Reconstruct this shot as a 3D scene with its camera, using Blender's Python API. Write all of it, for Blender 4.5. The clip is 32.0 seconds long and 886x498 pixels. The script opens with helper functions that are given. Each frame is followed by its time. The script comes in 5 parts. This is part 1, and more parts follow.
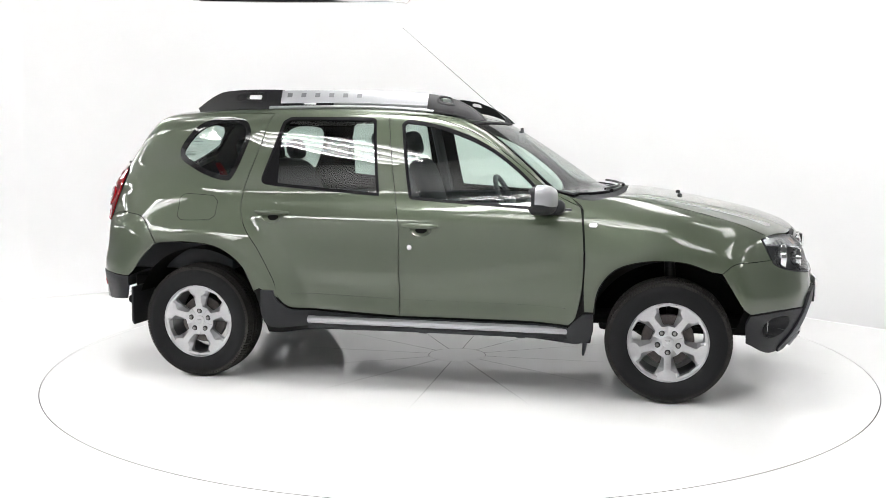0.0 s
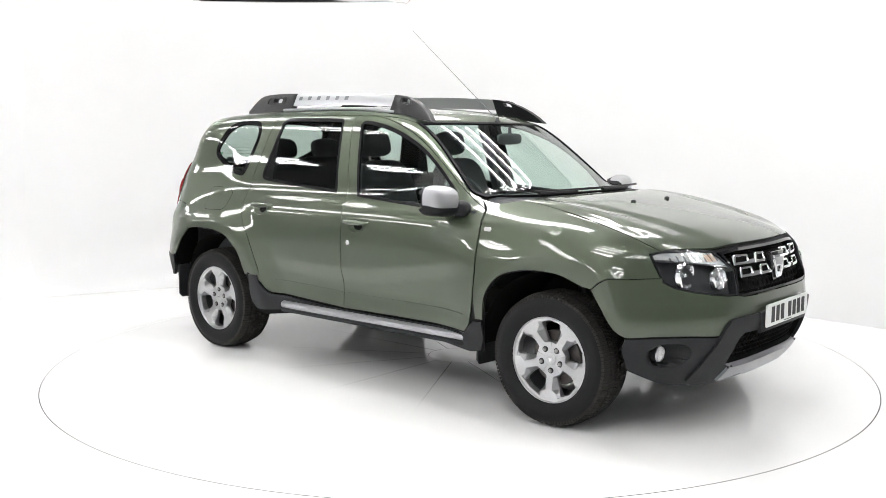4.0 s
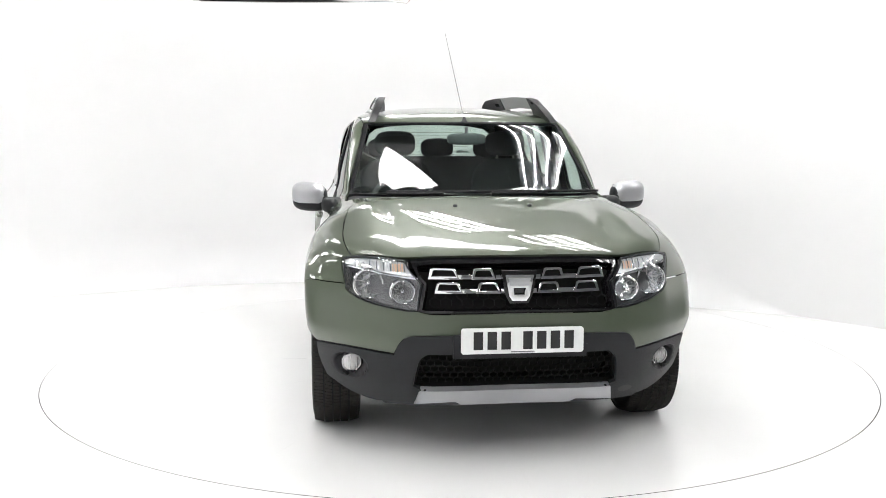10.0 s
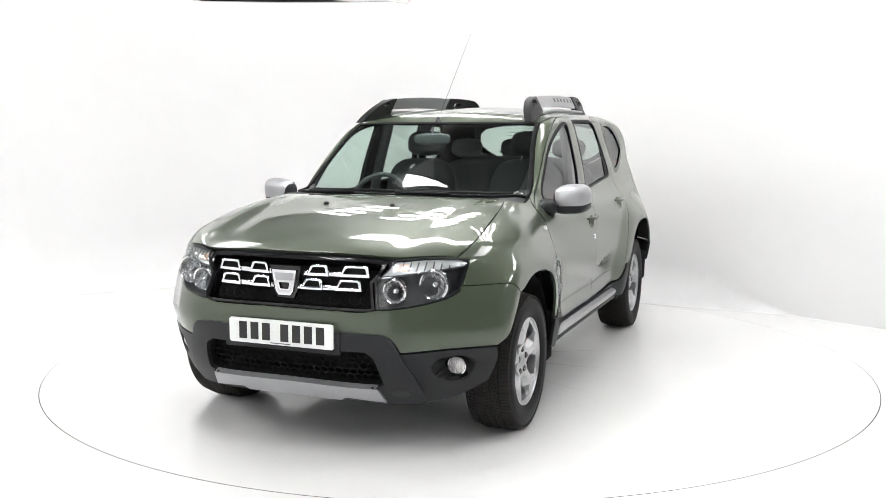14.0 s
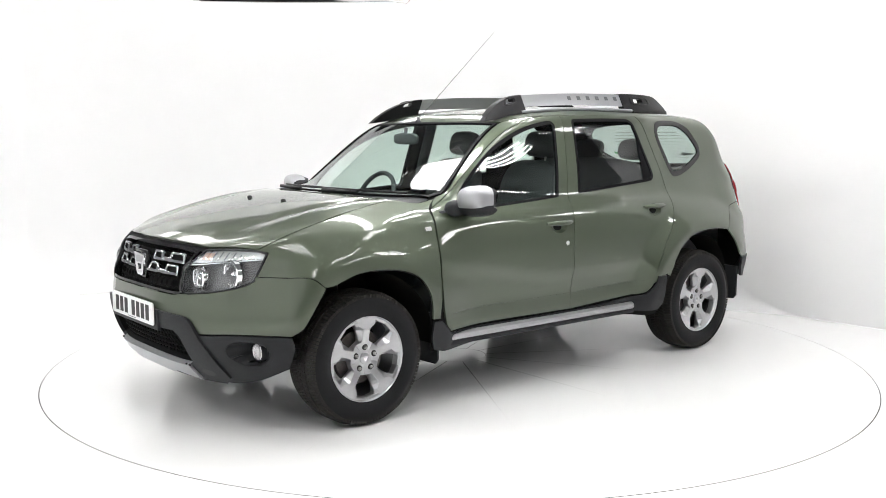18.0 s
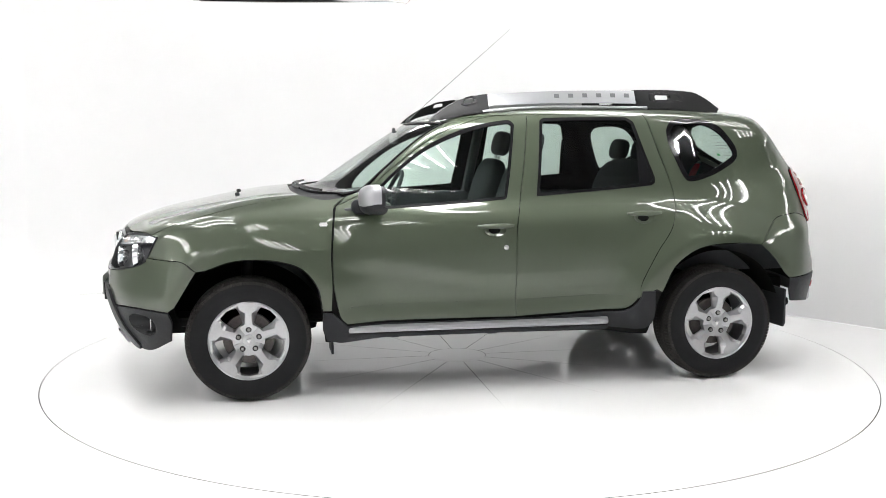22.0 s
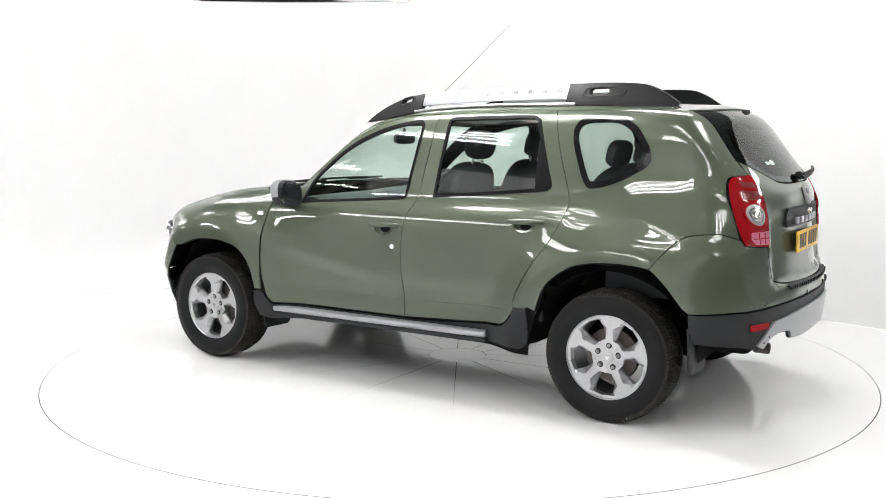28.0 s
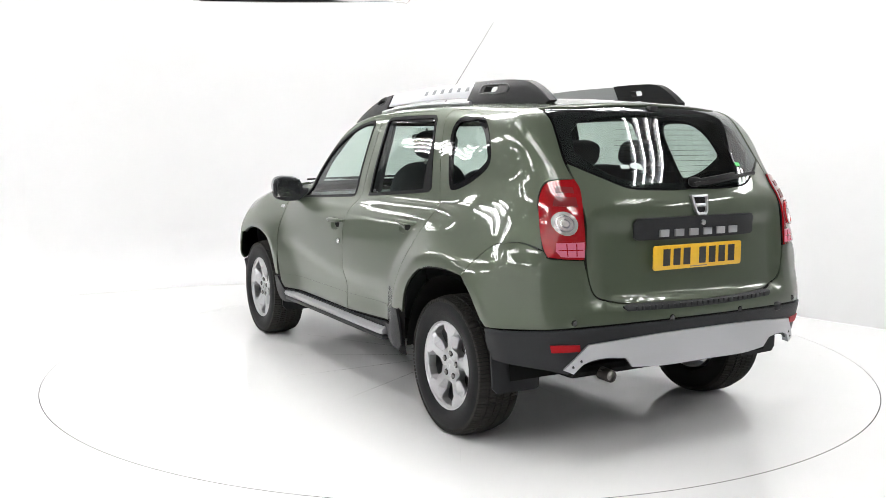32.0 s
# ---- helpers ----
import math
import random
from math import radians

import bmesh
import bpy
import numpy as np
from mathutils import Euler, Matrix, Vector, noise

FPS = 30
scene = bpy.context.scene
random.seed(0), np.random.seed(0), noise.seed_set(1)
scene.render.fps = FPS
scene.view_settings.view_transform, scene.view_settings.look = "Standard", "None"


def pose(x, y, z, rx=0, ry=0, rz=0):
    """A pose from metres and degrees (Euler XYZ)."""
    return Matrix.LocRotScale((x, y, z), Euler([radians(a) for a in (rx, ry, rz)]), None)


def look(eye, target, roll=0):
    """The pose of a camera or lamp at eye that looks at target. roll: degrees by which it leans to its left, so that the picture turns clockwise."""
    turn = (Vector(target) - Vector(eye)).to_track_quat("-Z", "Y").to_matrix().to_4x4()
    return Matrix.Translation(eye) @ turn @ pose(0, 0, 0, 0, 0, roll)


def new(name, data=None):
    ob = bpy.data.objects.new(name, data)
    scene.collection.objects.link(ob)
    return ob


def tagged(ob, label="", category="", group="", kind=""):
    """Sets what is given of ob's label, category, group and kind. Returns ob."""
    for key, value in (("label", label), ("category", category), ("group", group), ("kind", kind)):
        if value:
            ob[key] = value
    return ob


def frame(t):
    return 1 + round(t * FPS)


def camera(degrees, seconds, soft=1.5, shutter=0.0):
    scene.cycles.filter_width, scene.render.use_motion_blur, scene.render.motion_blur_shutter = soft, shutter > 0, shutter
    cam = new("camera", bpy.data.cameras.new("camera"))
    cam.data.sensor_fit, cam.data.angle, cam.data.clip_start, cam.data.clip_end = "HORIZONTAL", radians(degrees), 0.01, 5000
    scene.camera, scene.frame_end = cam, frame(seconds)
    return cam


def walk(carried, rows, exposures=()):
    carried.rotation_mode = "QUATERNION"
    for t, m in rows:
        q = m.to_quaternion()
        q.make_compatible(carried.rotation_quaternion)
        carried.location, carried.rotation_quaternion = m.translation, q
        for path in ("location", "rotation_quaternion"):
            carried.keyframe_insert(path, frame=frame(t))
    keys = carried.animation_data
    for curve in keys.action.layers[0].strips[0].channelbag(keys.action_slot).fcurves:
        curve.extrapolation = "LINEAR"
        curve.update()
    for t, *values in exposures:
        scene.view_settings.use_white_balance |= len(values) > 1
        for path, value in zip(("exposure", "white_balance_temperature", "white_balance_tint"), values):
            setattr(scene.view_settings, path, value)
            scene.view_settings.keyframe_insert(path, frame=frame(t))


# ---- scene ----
# ---------------------------------------------------------------- camera on its stand, and the turning table
cam = camera(50.38, 32.0, soft=0.7)
EYE = Vector((0, -5.976, 1.405))
PAN, TILT = radians(-0.883), radians(6.838)
VIEW = Vector((math.sin(PAN) * math.cos(TILT), math.cos(PAN) * math.cos(TILT), -math.sin(TILT)))
STAND = look(EYE, EYE + VIEW, 0.076)
walk(cam, [(0, STAND), (32, STAND)], exposures=[(0, 0.06), (32, 0.06)])


def heading(t):
    """Turn of the table in degrees."""
    return -11.42 - 7.1273 * t


# ---------------------------------------------------------------- world and light
world = bpy.data.worlds.new("world")
scene.world = world
world.use_nodes = True
world.node_tree.nodes["Background"].inputs[0].default_value = (1, 1, 1, 1)
world.node_tree.nodes["Background"].inputs[1].default_value = 0.05
TUBE_POWER, PANEL_POWER = 37.5, 24.0
# ---------------------------------------------------------------- body form
KNOTS = {}


def spl(x, xs, ys):
    """Smooth curve (natural cubic) through the knots xs, ys, straight beyond its ends."""
    key = (tuple(xs), tuple(ys))
    if key not in KNOTS:
        a, b = np.asarray(xs, float), np.asarray(ys, float)
        if a[0] > a[-1]:
            a, b = a[::-1], b[::-1]
        n, h = len(a), np.diff(a)
        m, r = np.eye(n), np.zeros(n)
        for i in range(1, n - 1):
            m[i, i - 1:i + 2] = h[i - 1], 2 * (h[i - 1] + h[i]), h[i]
            r[i] = 6 * ((b[i + 1] - b[i]) / h[i] - (b[i] - b[i - 1]) / h[i - 1])
        KNOTS[key] = a, b, h, np.linalg.solve(m, r)
    a, b, h, c = KNOTS[key]
    x = np.asarray(x, float)
    i = np.clip(np.searchsorted(a, x) - 1, 0, len(h) - 1)
    t = np.clip(x, a[0], a[-1])
    u, v = (a[i + 1] - t) / h[i], (t - a[i]) / h[i]
    f = u * b[i] + v * b[i + 1] + ((u**3 - u) * c[i] + (v**3 - v) * c[i + 1]) * h[i]**2 / 6
    lo = (b[1] - b[0]) / h[0] - c[1] * h[0] / 6
    hi = (b[-1] - b[-2]) / h[-1] + c[-2] * h[-1] / 6
    return f + np.minimum(x - a[0], 0) * lo + np.maximum(x - a[-1], 0) * hi


def smax(a, b, k):
    h = np.maximum(k - np.abs(a - b), 0) / k
    return np.maximum(a, b) + h * h * k * 0.25


def blend(x, a, b):
    s = np.clip((x - a) / (b - a), 0, 1)
    return s * s * (3 - 2 * s)


WHEEL_X, WHEEL_Z = 1.337, 0.330


def soft(u, k):
    """Ramp that starts at zero with a rounded foot."""
    return .5 * (u + np.sqrt(u * u + k))


def side_y(x, z):
    """Half width of the body at a place along it and a height."""
    y = spl(z, (.18, .30, .40, .50, .62, .72, .82, .90, .96, 1.01, 1.045, 1.08, 1.15, 1.30, 1.42, 1.50, 1.56, 1.62),
            (.760, .815, .838, .852, .865, .868, .866, .858, .842, .810, .781, .763, .748, .714, .681, .653, .611, .52))
    full = spl(z, (.80, .88, .96, 1.05, 1.14, 1.24, 1.34, 1.44, 1.54, 1.62), (.866, .856, .828, .792, .760, .732, .704, .677, .64, .54))
    y = y + (full - y) * blend(-x, 1.02, 1.45) * blend(z, .82, .90)
    # hollow in the lower doors under a slanting edge
    edge = .640 + .16 * np.maximum(x - .05, 0) + .05 * np.maximum(-x - .35, 0)
    y = y - .017 * blend(edge - z, -.015, .085) * (1 - blend(.53 - z, .0, .13)) * (1 - blend(np.abs(x - .05), .55, .95))
    # wheel-arch flares: a broad lip with an edge, then a slope down to the body
    for wx, amp, r0, r1, foot in ((WHEEL_X, .048, .490, .720, .09), (-WHEEL_X, .058, .520, .690, .02)):
        r = np.hypot(x - wx, (z - WHEEL_Z) * np.where(z > WHEEL_Z, 1.0, .55))
        u = soft((r1 - r) / (r1 - r0), foot)
        y = y + amp * (1 - soft(1 - u, .006)) - .010 * np.maximum(.50 - r, 0)
    y = y - .024 * np.exp(-((x - .96) / .32)**2) * blend(z, .78, .96) - .020 * blend(x, .0, .6) * blend(z, .98, 1.12)
    y = y - .030 * blend(x, 1.30, 1.58) * blend(z, .80, .96)
    y = y - .05 * blend(-x, 1.70, 2.0) * (1 - blend(z, .45, .60))
    # waist crease
    y = y - .004 * blend(z - (1.0 - .028 * x), 0, .014) * blend(1.05 - np.abs(x), 0, .2)
    low = 1 - blend(z, .95, 1.1)
    y = y - .30 * np.maximum(-x - 1.62, 0)**2 * (1 - .5 * blend(z, 1.2, 1.4)) - .18 * low * np.maximum(x - 1.55, 0)**2
    y = y - .012 * blend(-x, 1.70, 1.9) * blend(z, .86, .93) * (1 - blend(z, 1.05, 1.15))
    return y + .024 * blend(-x, 1.2, 1.6) * blend(z, 1.20, 1.40)


def top_z(x, y):
    """Height of the bonnet, windscreen and roof."""
    hood = spl(x, (1.0, 1.2, 1.46, 1.72, 1.9, 2.0, 2.06, 2.12), (1.10, 1.083, 1.046, .998, .955, .922, .892, .84))
    hood = hood - spl(x, (1.0, 1.5, 1.8, 2.0, 2.1), (.03, .06, .13, .20, .24)) * y * y
    hood = hood + .10 * np.maximum(y - .54 + .13 * (x - 1.2), 0) * (1 - blend(y, .56, .70)) * blend(x, 1.0, 1.25) * (1 - blend(x, 1.75, 1.9))
    rise = .40 + .14 * (1.95 - x)
    hood = hood + .007 * (1 - blend(y, rise - .06, rise + .05)) * (1 - blend(x, 1.80, 2.0)) * blend(x, 1.02, 1.2)
    green = spl(x, (1.3, 1.0, .822, .696, .568, .464, .364, .26, .10, -.1, -.4, -.9, -1.4, -1.7, -1.9),
                (.846, 1.063, 1.187, 1.2725, 1.3570, 1.4225, 1.4805, 1.5265, 1.559, 1.577, 1.595, 1.602, 1.588, 1.560, 1.53))
    green = green - spl(x, (1.2, .7, .35, .1, -.5, -1.9), (.36, .31, .20, .13, .115, .13)) * y * y
    return smax(hood, green, .02)


def front_x(y, z):
    x = spl(z, (.18, .28, .36, .46, .55, .64, .70, .76, .84, .90, .96), (1.96, 2.03, 2.083, 2.122, 2.138, 2.138, 2.136, 2.115, 2.09, 2.075, 2.05))
    square = 2.6 * blend(z, .42, .58) * (1 - blend(z, .74, .90))
    return x - (.14 + .06 * blend(z, .55, .72)) * y * y - .55 * y**4 + square * np.maximum(np.abs(y) - .73, 0)**2


def rear_x(y, z):
    x = spl(z, (.22, .34, .45, .56, .665, .70, .73, .85, .95, 1.08, 1.16, 1.25, 1.36, 1.46, 1.55, 1.62),
            (2.03, 2.095, 2.125, 2.14, 2.138, 2.130, 2.122, 2.106, 2.098, 2.078, 2.040, 1.985, 1.908, 1.832, 1.752, 1.68))
    x = x - .034 * (1 - blend(y, .50, .60)) * blend(z, .685, .715) * (1 - blend(z, .98, 1.14))
    return x - (.19 + .08 * blend(z, 1.1, 1.35)) * y * y - .12 * y**4


def form(x, y, z):
    """Signed form of the closed body: below zero inside."""
    y = np.abs(y)
    a = y - side_y(x, z)
    b = (z - top_z(x, y)) * spl(x, (2.1, 1.2, .9, .4, 0, -2), (.85, .95, .8, .85, 1, 1))
    c = (x - front_x(y, z)) * .9
    d = (-x - rear_x(y, z)) * .9
    k = spl(x, (2.1, 1.0, .7, .3, -.2, -1.4, -1.9), (.12, .10, .05, .05, .08, .10, .12))
    return smax(smax(a, b, k), smax(c, d, .02), np.where(x > 0, .10 - .055 * (1 - blend(z, .78, .95)), .15 - .08 * blend(z, 1.2, 1.42) - .05 * (1 - blend(z, .82, .95))))


def root(o, d, far):
    """Where rays from inside the body leave it."""
    lo, hi = np.zeros(len(o)), np.full(len(o), float(far))
    for _ in range(22):
        mid = (lo + hi) / 2
        p = o + d * mid[:, None]
        inside = form(p[:, 0], p[:, 1], p[:, 2]) < 0
        lo, hi = np.where(inside, mid, lo), np.where(inside, hi, mid)
    return o + d * lo[:, None]


def slope(p):
    e = 1e-4
    g = np.stack([form(*(p + e * v).T) - form(*(p - e * v).T) for v in np.eye(3)], 1)
    return g / np.maximum(np.linalg.norm(g, axis=1), 1e-9)[:, None]
# ---------------------------------------------------------------- materials
def mat(name, color, rough=.5, metal=0.0, coat=0.0, bump=0.0, scale=80.0, vary=.08, emit=0.0, spec=.5, coat_rough=.03, big=1.5):
    """A painted, moulded or metal surface with fine grain and broad tone changes."""
    m = bpy.data.materials.new(name)
    m.use_nodes = True
    nt = m.node_tree
    b = nt.nodes["Principled BSDF"]
    b.inputs["Roughness"].default_value = rough
    b.inputs["Metallic"].default_value = metal
    b.inputs["Coat Weight"].default_value = coat
    b.inputs["Coat Roughness"].default_value = coat_rough
    b.inputs["Specular IOR Level"].default_value = spec
    tc = nt.nodes.new("ShaderNodeTexCoord")
    n1, n2 = nt.nodes.new("ShaderNodeTexNoise"), nt.nodes.new("ShaderNodeTexNoise")
    n1.inputs["Scale"].default_value, n2.inputs["Scale"].default_value = scale, big
    n1.inputs["Detail"].default_value = 3
    for n in (n1, n2):
        nt.links.new(tc.outputs["Object"], n.inputs["Vector"])
    mx = nt.nodes.new("ShaderNodeMath")
    mx.operation = "ADD"
    nt.links.new(n1.outputs["Fac"], mx.inputs[0])
    nt.links.new(n2.outputs["Fac"], mx.inputs[1])
    rp = nt.nodes.new("ShaderNodeMapRange")
    rp.inputs["From Min"].default_value, rp.inputs["From Max"].default_value = .6, 1.4
    rp.inputs["To Min"].default_value, rp.inputs["To Max"].default_value = 1 - vary, 1 + vary
    nt.links.new(mx.outputs[0], rp.inputs["Value"])
    sc = nt.nodes.new("ShaderNodeVectorMath")
    sc.operation = "SCALE"
    sc.inputs[0].default_value = color
    nt.links.new(rp.outputs[0], sc.inputs["Scale"])
    nt.links.new(sc.outputs[0], b.inputs["Base Color"])
    if bump:
        bp = nt.nodes.new("ShaderNodeBump")
        bp.inputs["Strength"].default_value, bp.inputs["Distance"].default_value = bump, .002
        nt.links.new(n1.outputs["Fac"], bp.inputs["Height"])
        nt.links.new(bp.outputs[0], b.inputs["Normal"])
    if emit:
        b.inputs["Emission Color"].default_value = (*color, 1)
        b.inputs["Emission Strength"].default_value = emit
    return m


def pane(name, tint, ior=1.5, rough=0.0):
    """Thin clear or tinted glass: gloss by the angle, the rest passes."""
    m = bpy.data.materials.new(name)
    m.use_nodes = True
    nt = m.node_tree
    nt.nodes.remove(nt.nodes["Principled BSDF"])
    t, g = nt.nodes.new("ShaderNodeBsdfTransparent"), nt.nodes.new("ShaderNodeBsdfGlossy")
    f, x = nt.nodes.new("ShaderNodeLayerWeight"), nt.nodes.new("ShaderNodeMixShader")
    f.inputs["Blend"].default_value = .5
    pw, ad = nt.nodes.new("ShaderNodeMath"), nt.nodes.new("ShaderNodeMath")
    pw.operation, ad.operation = "POWER", "MULTIPLY_ADD"
    pw.inputs[1].default_value = 5.0
    f0 = ((ior - 1) / (ior + 1))**2 * 1.9
    ad.inputs[1].default_value, ad.inputs[2].default_value = 1 - f0, f0
    nt.links.new(f.outputs["Facing"], pw.inputs[0])
    nt.links.new(pw.outputs[0], ad.inputs[0])
    t.inputs[0].default_value = (*tint, 1)
    g.inputs["Roughness"].default_value = rough
    nt.links.new(ad.outputs[0], x.inputs[0])
    nt.links.new(t.outputs[0], x.inputs[1])
    nt.links.new(g.outputs[0], x.inputs[2])
    nt.links.new(x.outputs[0], nt.nodes["Material Output"].inputs[0])
    return m


PAINT = mat("green_paint", (.065, .081, .054), rough=.40, metal=.32, coat=1.0, coat_rough=.012, scale=900, vary=.05, spec=.25)
PLASTIC = mat("black_plastic", (.017, .018, .020), rough=.5, bump=.25, scale=500, vary=.15, spec=.24)
FOOT = mat("satin_black_moulding", (.009, .009, .010), rough=.42, bump=.15, scale=500, vary=.15, spec=.2)
GLOSS_BLACK = mat("gloss_black", (.008, .008, .009), rough=.05)
DARK = mat("dark_shell", (.008, .008, .008), rough=.8, spec=.1)
RUBBER = mat("tyre_rubber", (.009, .009, .010), rough=.6, bump=.3, scale=250, vary=.2, spec=.18)
TREAD = mat("dusty_tread", (.030, .029, .027), rough=.85, bump=.3, scale=250, vary=.3, spec=.1)
TRIM = mat("rubber_trim", (.007, .007, .008), rough=.5, spec=.08)
ALLOY = mat("silver_alloy", (.47, .475, .485), rough=.28, metal=.85, vary=.05)
SILVER = mat("satin_silver", (.38, .385, .40), rough=.34, metal=.65, vary=.05, bump=.05, scale=300)
CHROME = mat("chrome", (.78, .79, .80), rough=.07, metal=1.0, vary=.03)
# wheel alloy again, darkened to carry the shade deep inside the rim
BARREL = mat("shaded_alloy", (.20, .205, .21), rough=.3, metal=.8, vary=.1)
STEEL = mat("brushed_steel", (.35, .34, .33), rough=.4, metal=.9, vary=.2)
# dark steel: shade behind the spokes for the disc, wear on the tail pipe
DISC = mat("worn_shaded_steel", (.10, .09, .085), rough=.5, metal=.6, vary=.3)
GLASS = pane("window_glass", (.80, .90, .85), 1.52)
TINTED = pane("tinted_glass", (.66, .74, .70), 1.52)
LENS = pane("clear_lens", (.93, .95, .96), 1.45)
RED = mat("red_lens", (.25, .003, .006), rough=.10, spec=.5, coat=1.0, scale=150, vary=.2)
STICKER = mat("white_sticker", (.62, .70, .68), rough=.6)
GREEN = mat("green_sticker", (.05, .42, .12), rough=.6)
WIRE = mat("heater_wire", (.03, .022, .02), rough=.8, spec=.1)
PINK = mat("pink_lens", (.52, .13, .20), rough=.15, coat=1.0)
WHITE_LENS = mat("ribbed_clear_lens", (.66, .66, .66), rough=.14, metal=.45, coat=1.0, vary=.25, scale=260, bump=.5)
DEEP_RED = mat("deep_red_lens", (.13, .002, .004), rough=.3, coat=.4, spec=.2)
REFLEX = mat("red_reflector", (.30, .006, .010), rough=.45, spec=.15, scale=400, vary=.2)
GREY_LENS = mat("grey_clear_lens", (.62, .60, .58), rough=.18, metal=.7, coat=1.0, vary=.12, scale=40)
AMBER = mat("amber_lens", (.58, .38, .27), rough=.15, coat=1.0)
REFLECTOR = mat("lamp_reflector", (.84, .84, .85), rough=.18, metal=.8, scale=60, vary=.15)
HOUSING = mat("lamp_housing", (.075, .076, .08), rough=.28, metal=.4, coat=1.0)
PLATE_WHITE = mat("plate_white", (.78, .79, .78), rough=.4, coat=.3, vary=.03)
PLATE_YELLOW = mat("plate_yellow", (.72, .42, .015), rough=.4, coat=.3, vary=.03)
# black for plate print and bolts, and for shade painted in small holes
INK = mat("ink_and_shade_black", (.012, .012, .012), rough=.5)
GREY_INK = mat("grey_lettering", (.14, .145, .15), rough=.5, spec=.2)
SEAT = mat("seat_cloth", (.048, .050, .055), rough=.9, bump=.15, scale=90, vary=.2)
CABIN = mat("cabin_plastic", (.046, .050, .055), rough=.6, bump=.3, scale=300, vary=.1)
LINING = mat("headlining", (.35, .35, .33), rough=.95, bump=.2, scale=300)
FLOOR = mat("white_gloss_floor", (.86, .86, .86), rough=.11, coat=.0, vary=.015, spec=.5, scale=3, big=.6)
WALL = mat("white_painted_wall", (.79, .79, .797), rough=.85, vary=.01, scale=4, big=.4)
ROOFING = mat("grey_roof_sheet", (.17, .17, .175), rough=.6, vary=.15, scale=3)
HALL = mat("grey_hall_wall", (.19, .19, .195), rough=.9, vary=.06, scale=2)
CONCRETE = mat("grey_concrete", (.55, .55, .545), rough=.5, vary=.12, scale=3)
TUBE = mat("lit_tube", (1, .99, .97), emit=TUBE_POWER, vary=0)
DIFFUSER = mat("lit_diffuser", (1, .99, .98), emit=PANEL_POWER, vary=0)
# ---------------------------------------------------------------- mesh tools
from mathutils.geometry import delaunay_2d_cdt


def link(name, verts, faces, material, parent=None, normals=None, smooth=True, label=""):
    me = bpy.data.meshes.new(name)
    me.from_pydata([tuple(v) for v in verts], [], [tuple(f) for f in faces])
    me.materials.append(material)
    if smooth:
        me.shade_smooth()
    if normals is not None:
        me.normals_split_custom_set_from_vertices([tuple(n) for n in normals])
    ob = new(name, me)
    ob.parent = parent
    if label:
        tagged(ob, label)
    return ob


def part(name, bm, material, parent=None, label="", angle=35):
    """Link a bmesh as one mesh object."""
    me = bpy.data.meshes.new(name)
    bmesh.ops.recalc_face_normals(bm, faces=bm.faces)
    for f in bm.faces:
        f.smooth = True
    for e in bm.edges:
        e.smooth = len(e.link_faces) == 2 and e.calc_face_angle(0) < radians(angle)
    bm.to_mesh(me)
    bm.free()
    me.materials.append(material)
    ob = new(name, me)
    ob.parent = parent
    if label:
        tagged(ob, label)
    return ob


def box(bm, lo, hi, bevel=0.0, m=None):
    r = bmesh.ops.create_cube(bm, size=1)
    vs = r["verts"]
    for v in vs:
        v.co = Vector([lo[i] + (v.co[i] + .5) * (hi[i] - lo[i]) for i in range(3)])
    if bevel:
        es = {e for v in vs for e in v.link_edges}
        out = bmesh.ops.bevel(bm, geom=list(es), offset=bevel, segments=2, affect="EDGES", profile=.6)
        vs = list({v for f in out["faces"] for v in f.verts} | {v for v in vs if v.is_valid})
    if m is not None:
        for v in vs:
            v.co = m @ v.co
    return vs


def lathe(bm, profile, n=48, axis="y", at=(0, 0, 0), arc=(0, 2 * math.pi)):
    """Turn (radius, along) pairs about an axis."""
    full = abs(arc[1] - arc[0] - 2 * math.pi) < 1e-6
    rings = []
    for i in range(n if full else n + 1):
        a = arc[0] + (arc[1] - arc[0]) * i / n
        c, s = math.cos(a), math.sin(a)
        row = []
        for r, h in profile:
            p = {"y": (r * c, h, r * s), "x": (h, r * c, r * s), "z": (r * c, r * s, h)}[axis]
            row.append(bm.verts.new(Vector(p) + Vector(at)))
        rings.append(row)
    for i in range(n):
        a, b = rings[i], rings[(i + 1) % len(rings)]
        for j in range(len(profile) - 1):
            bm.faces.new((a[j], a[j + 1], b[j + 1], b[j]))
    return rings


def tube(bm, path, radius, n=8, flat=1.0, cap=True):
    """Sweep a round or oval section along a path."""
    path = [Vector(p) for p in path]
    rows = []
    for i, p in enumerate(path):
        d = (path[min(i + 1, len(path) - 1)] - path[max(i - 1, 0)]).normalized()
        s = d.cross(Vector((0, 0, 1)))
        s = s.normalized() if s.length > 1e-4 else Vector((1, 0, 0))
        u = s.cross(d)
        r = radius[i] if isinstance(radius, (list, tuple)) else radius
        rows.append([bm.verts.new(p + s * (r * math.cos(a)) + u * (r * flat * math.sin(a)))
                     for a in (2 * math.pi * k / n for k in range(n))])
    for a, b in zip(rows, rows[1:]):
        for k in range(n):
            bm.faces.new((a[k], a[(k + 1) % n], b[(k + 1) % n], b[k]))
    if cap:
        bm.faces.new(rows[0][::-1])
        bm.faces.new(rows[-1])


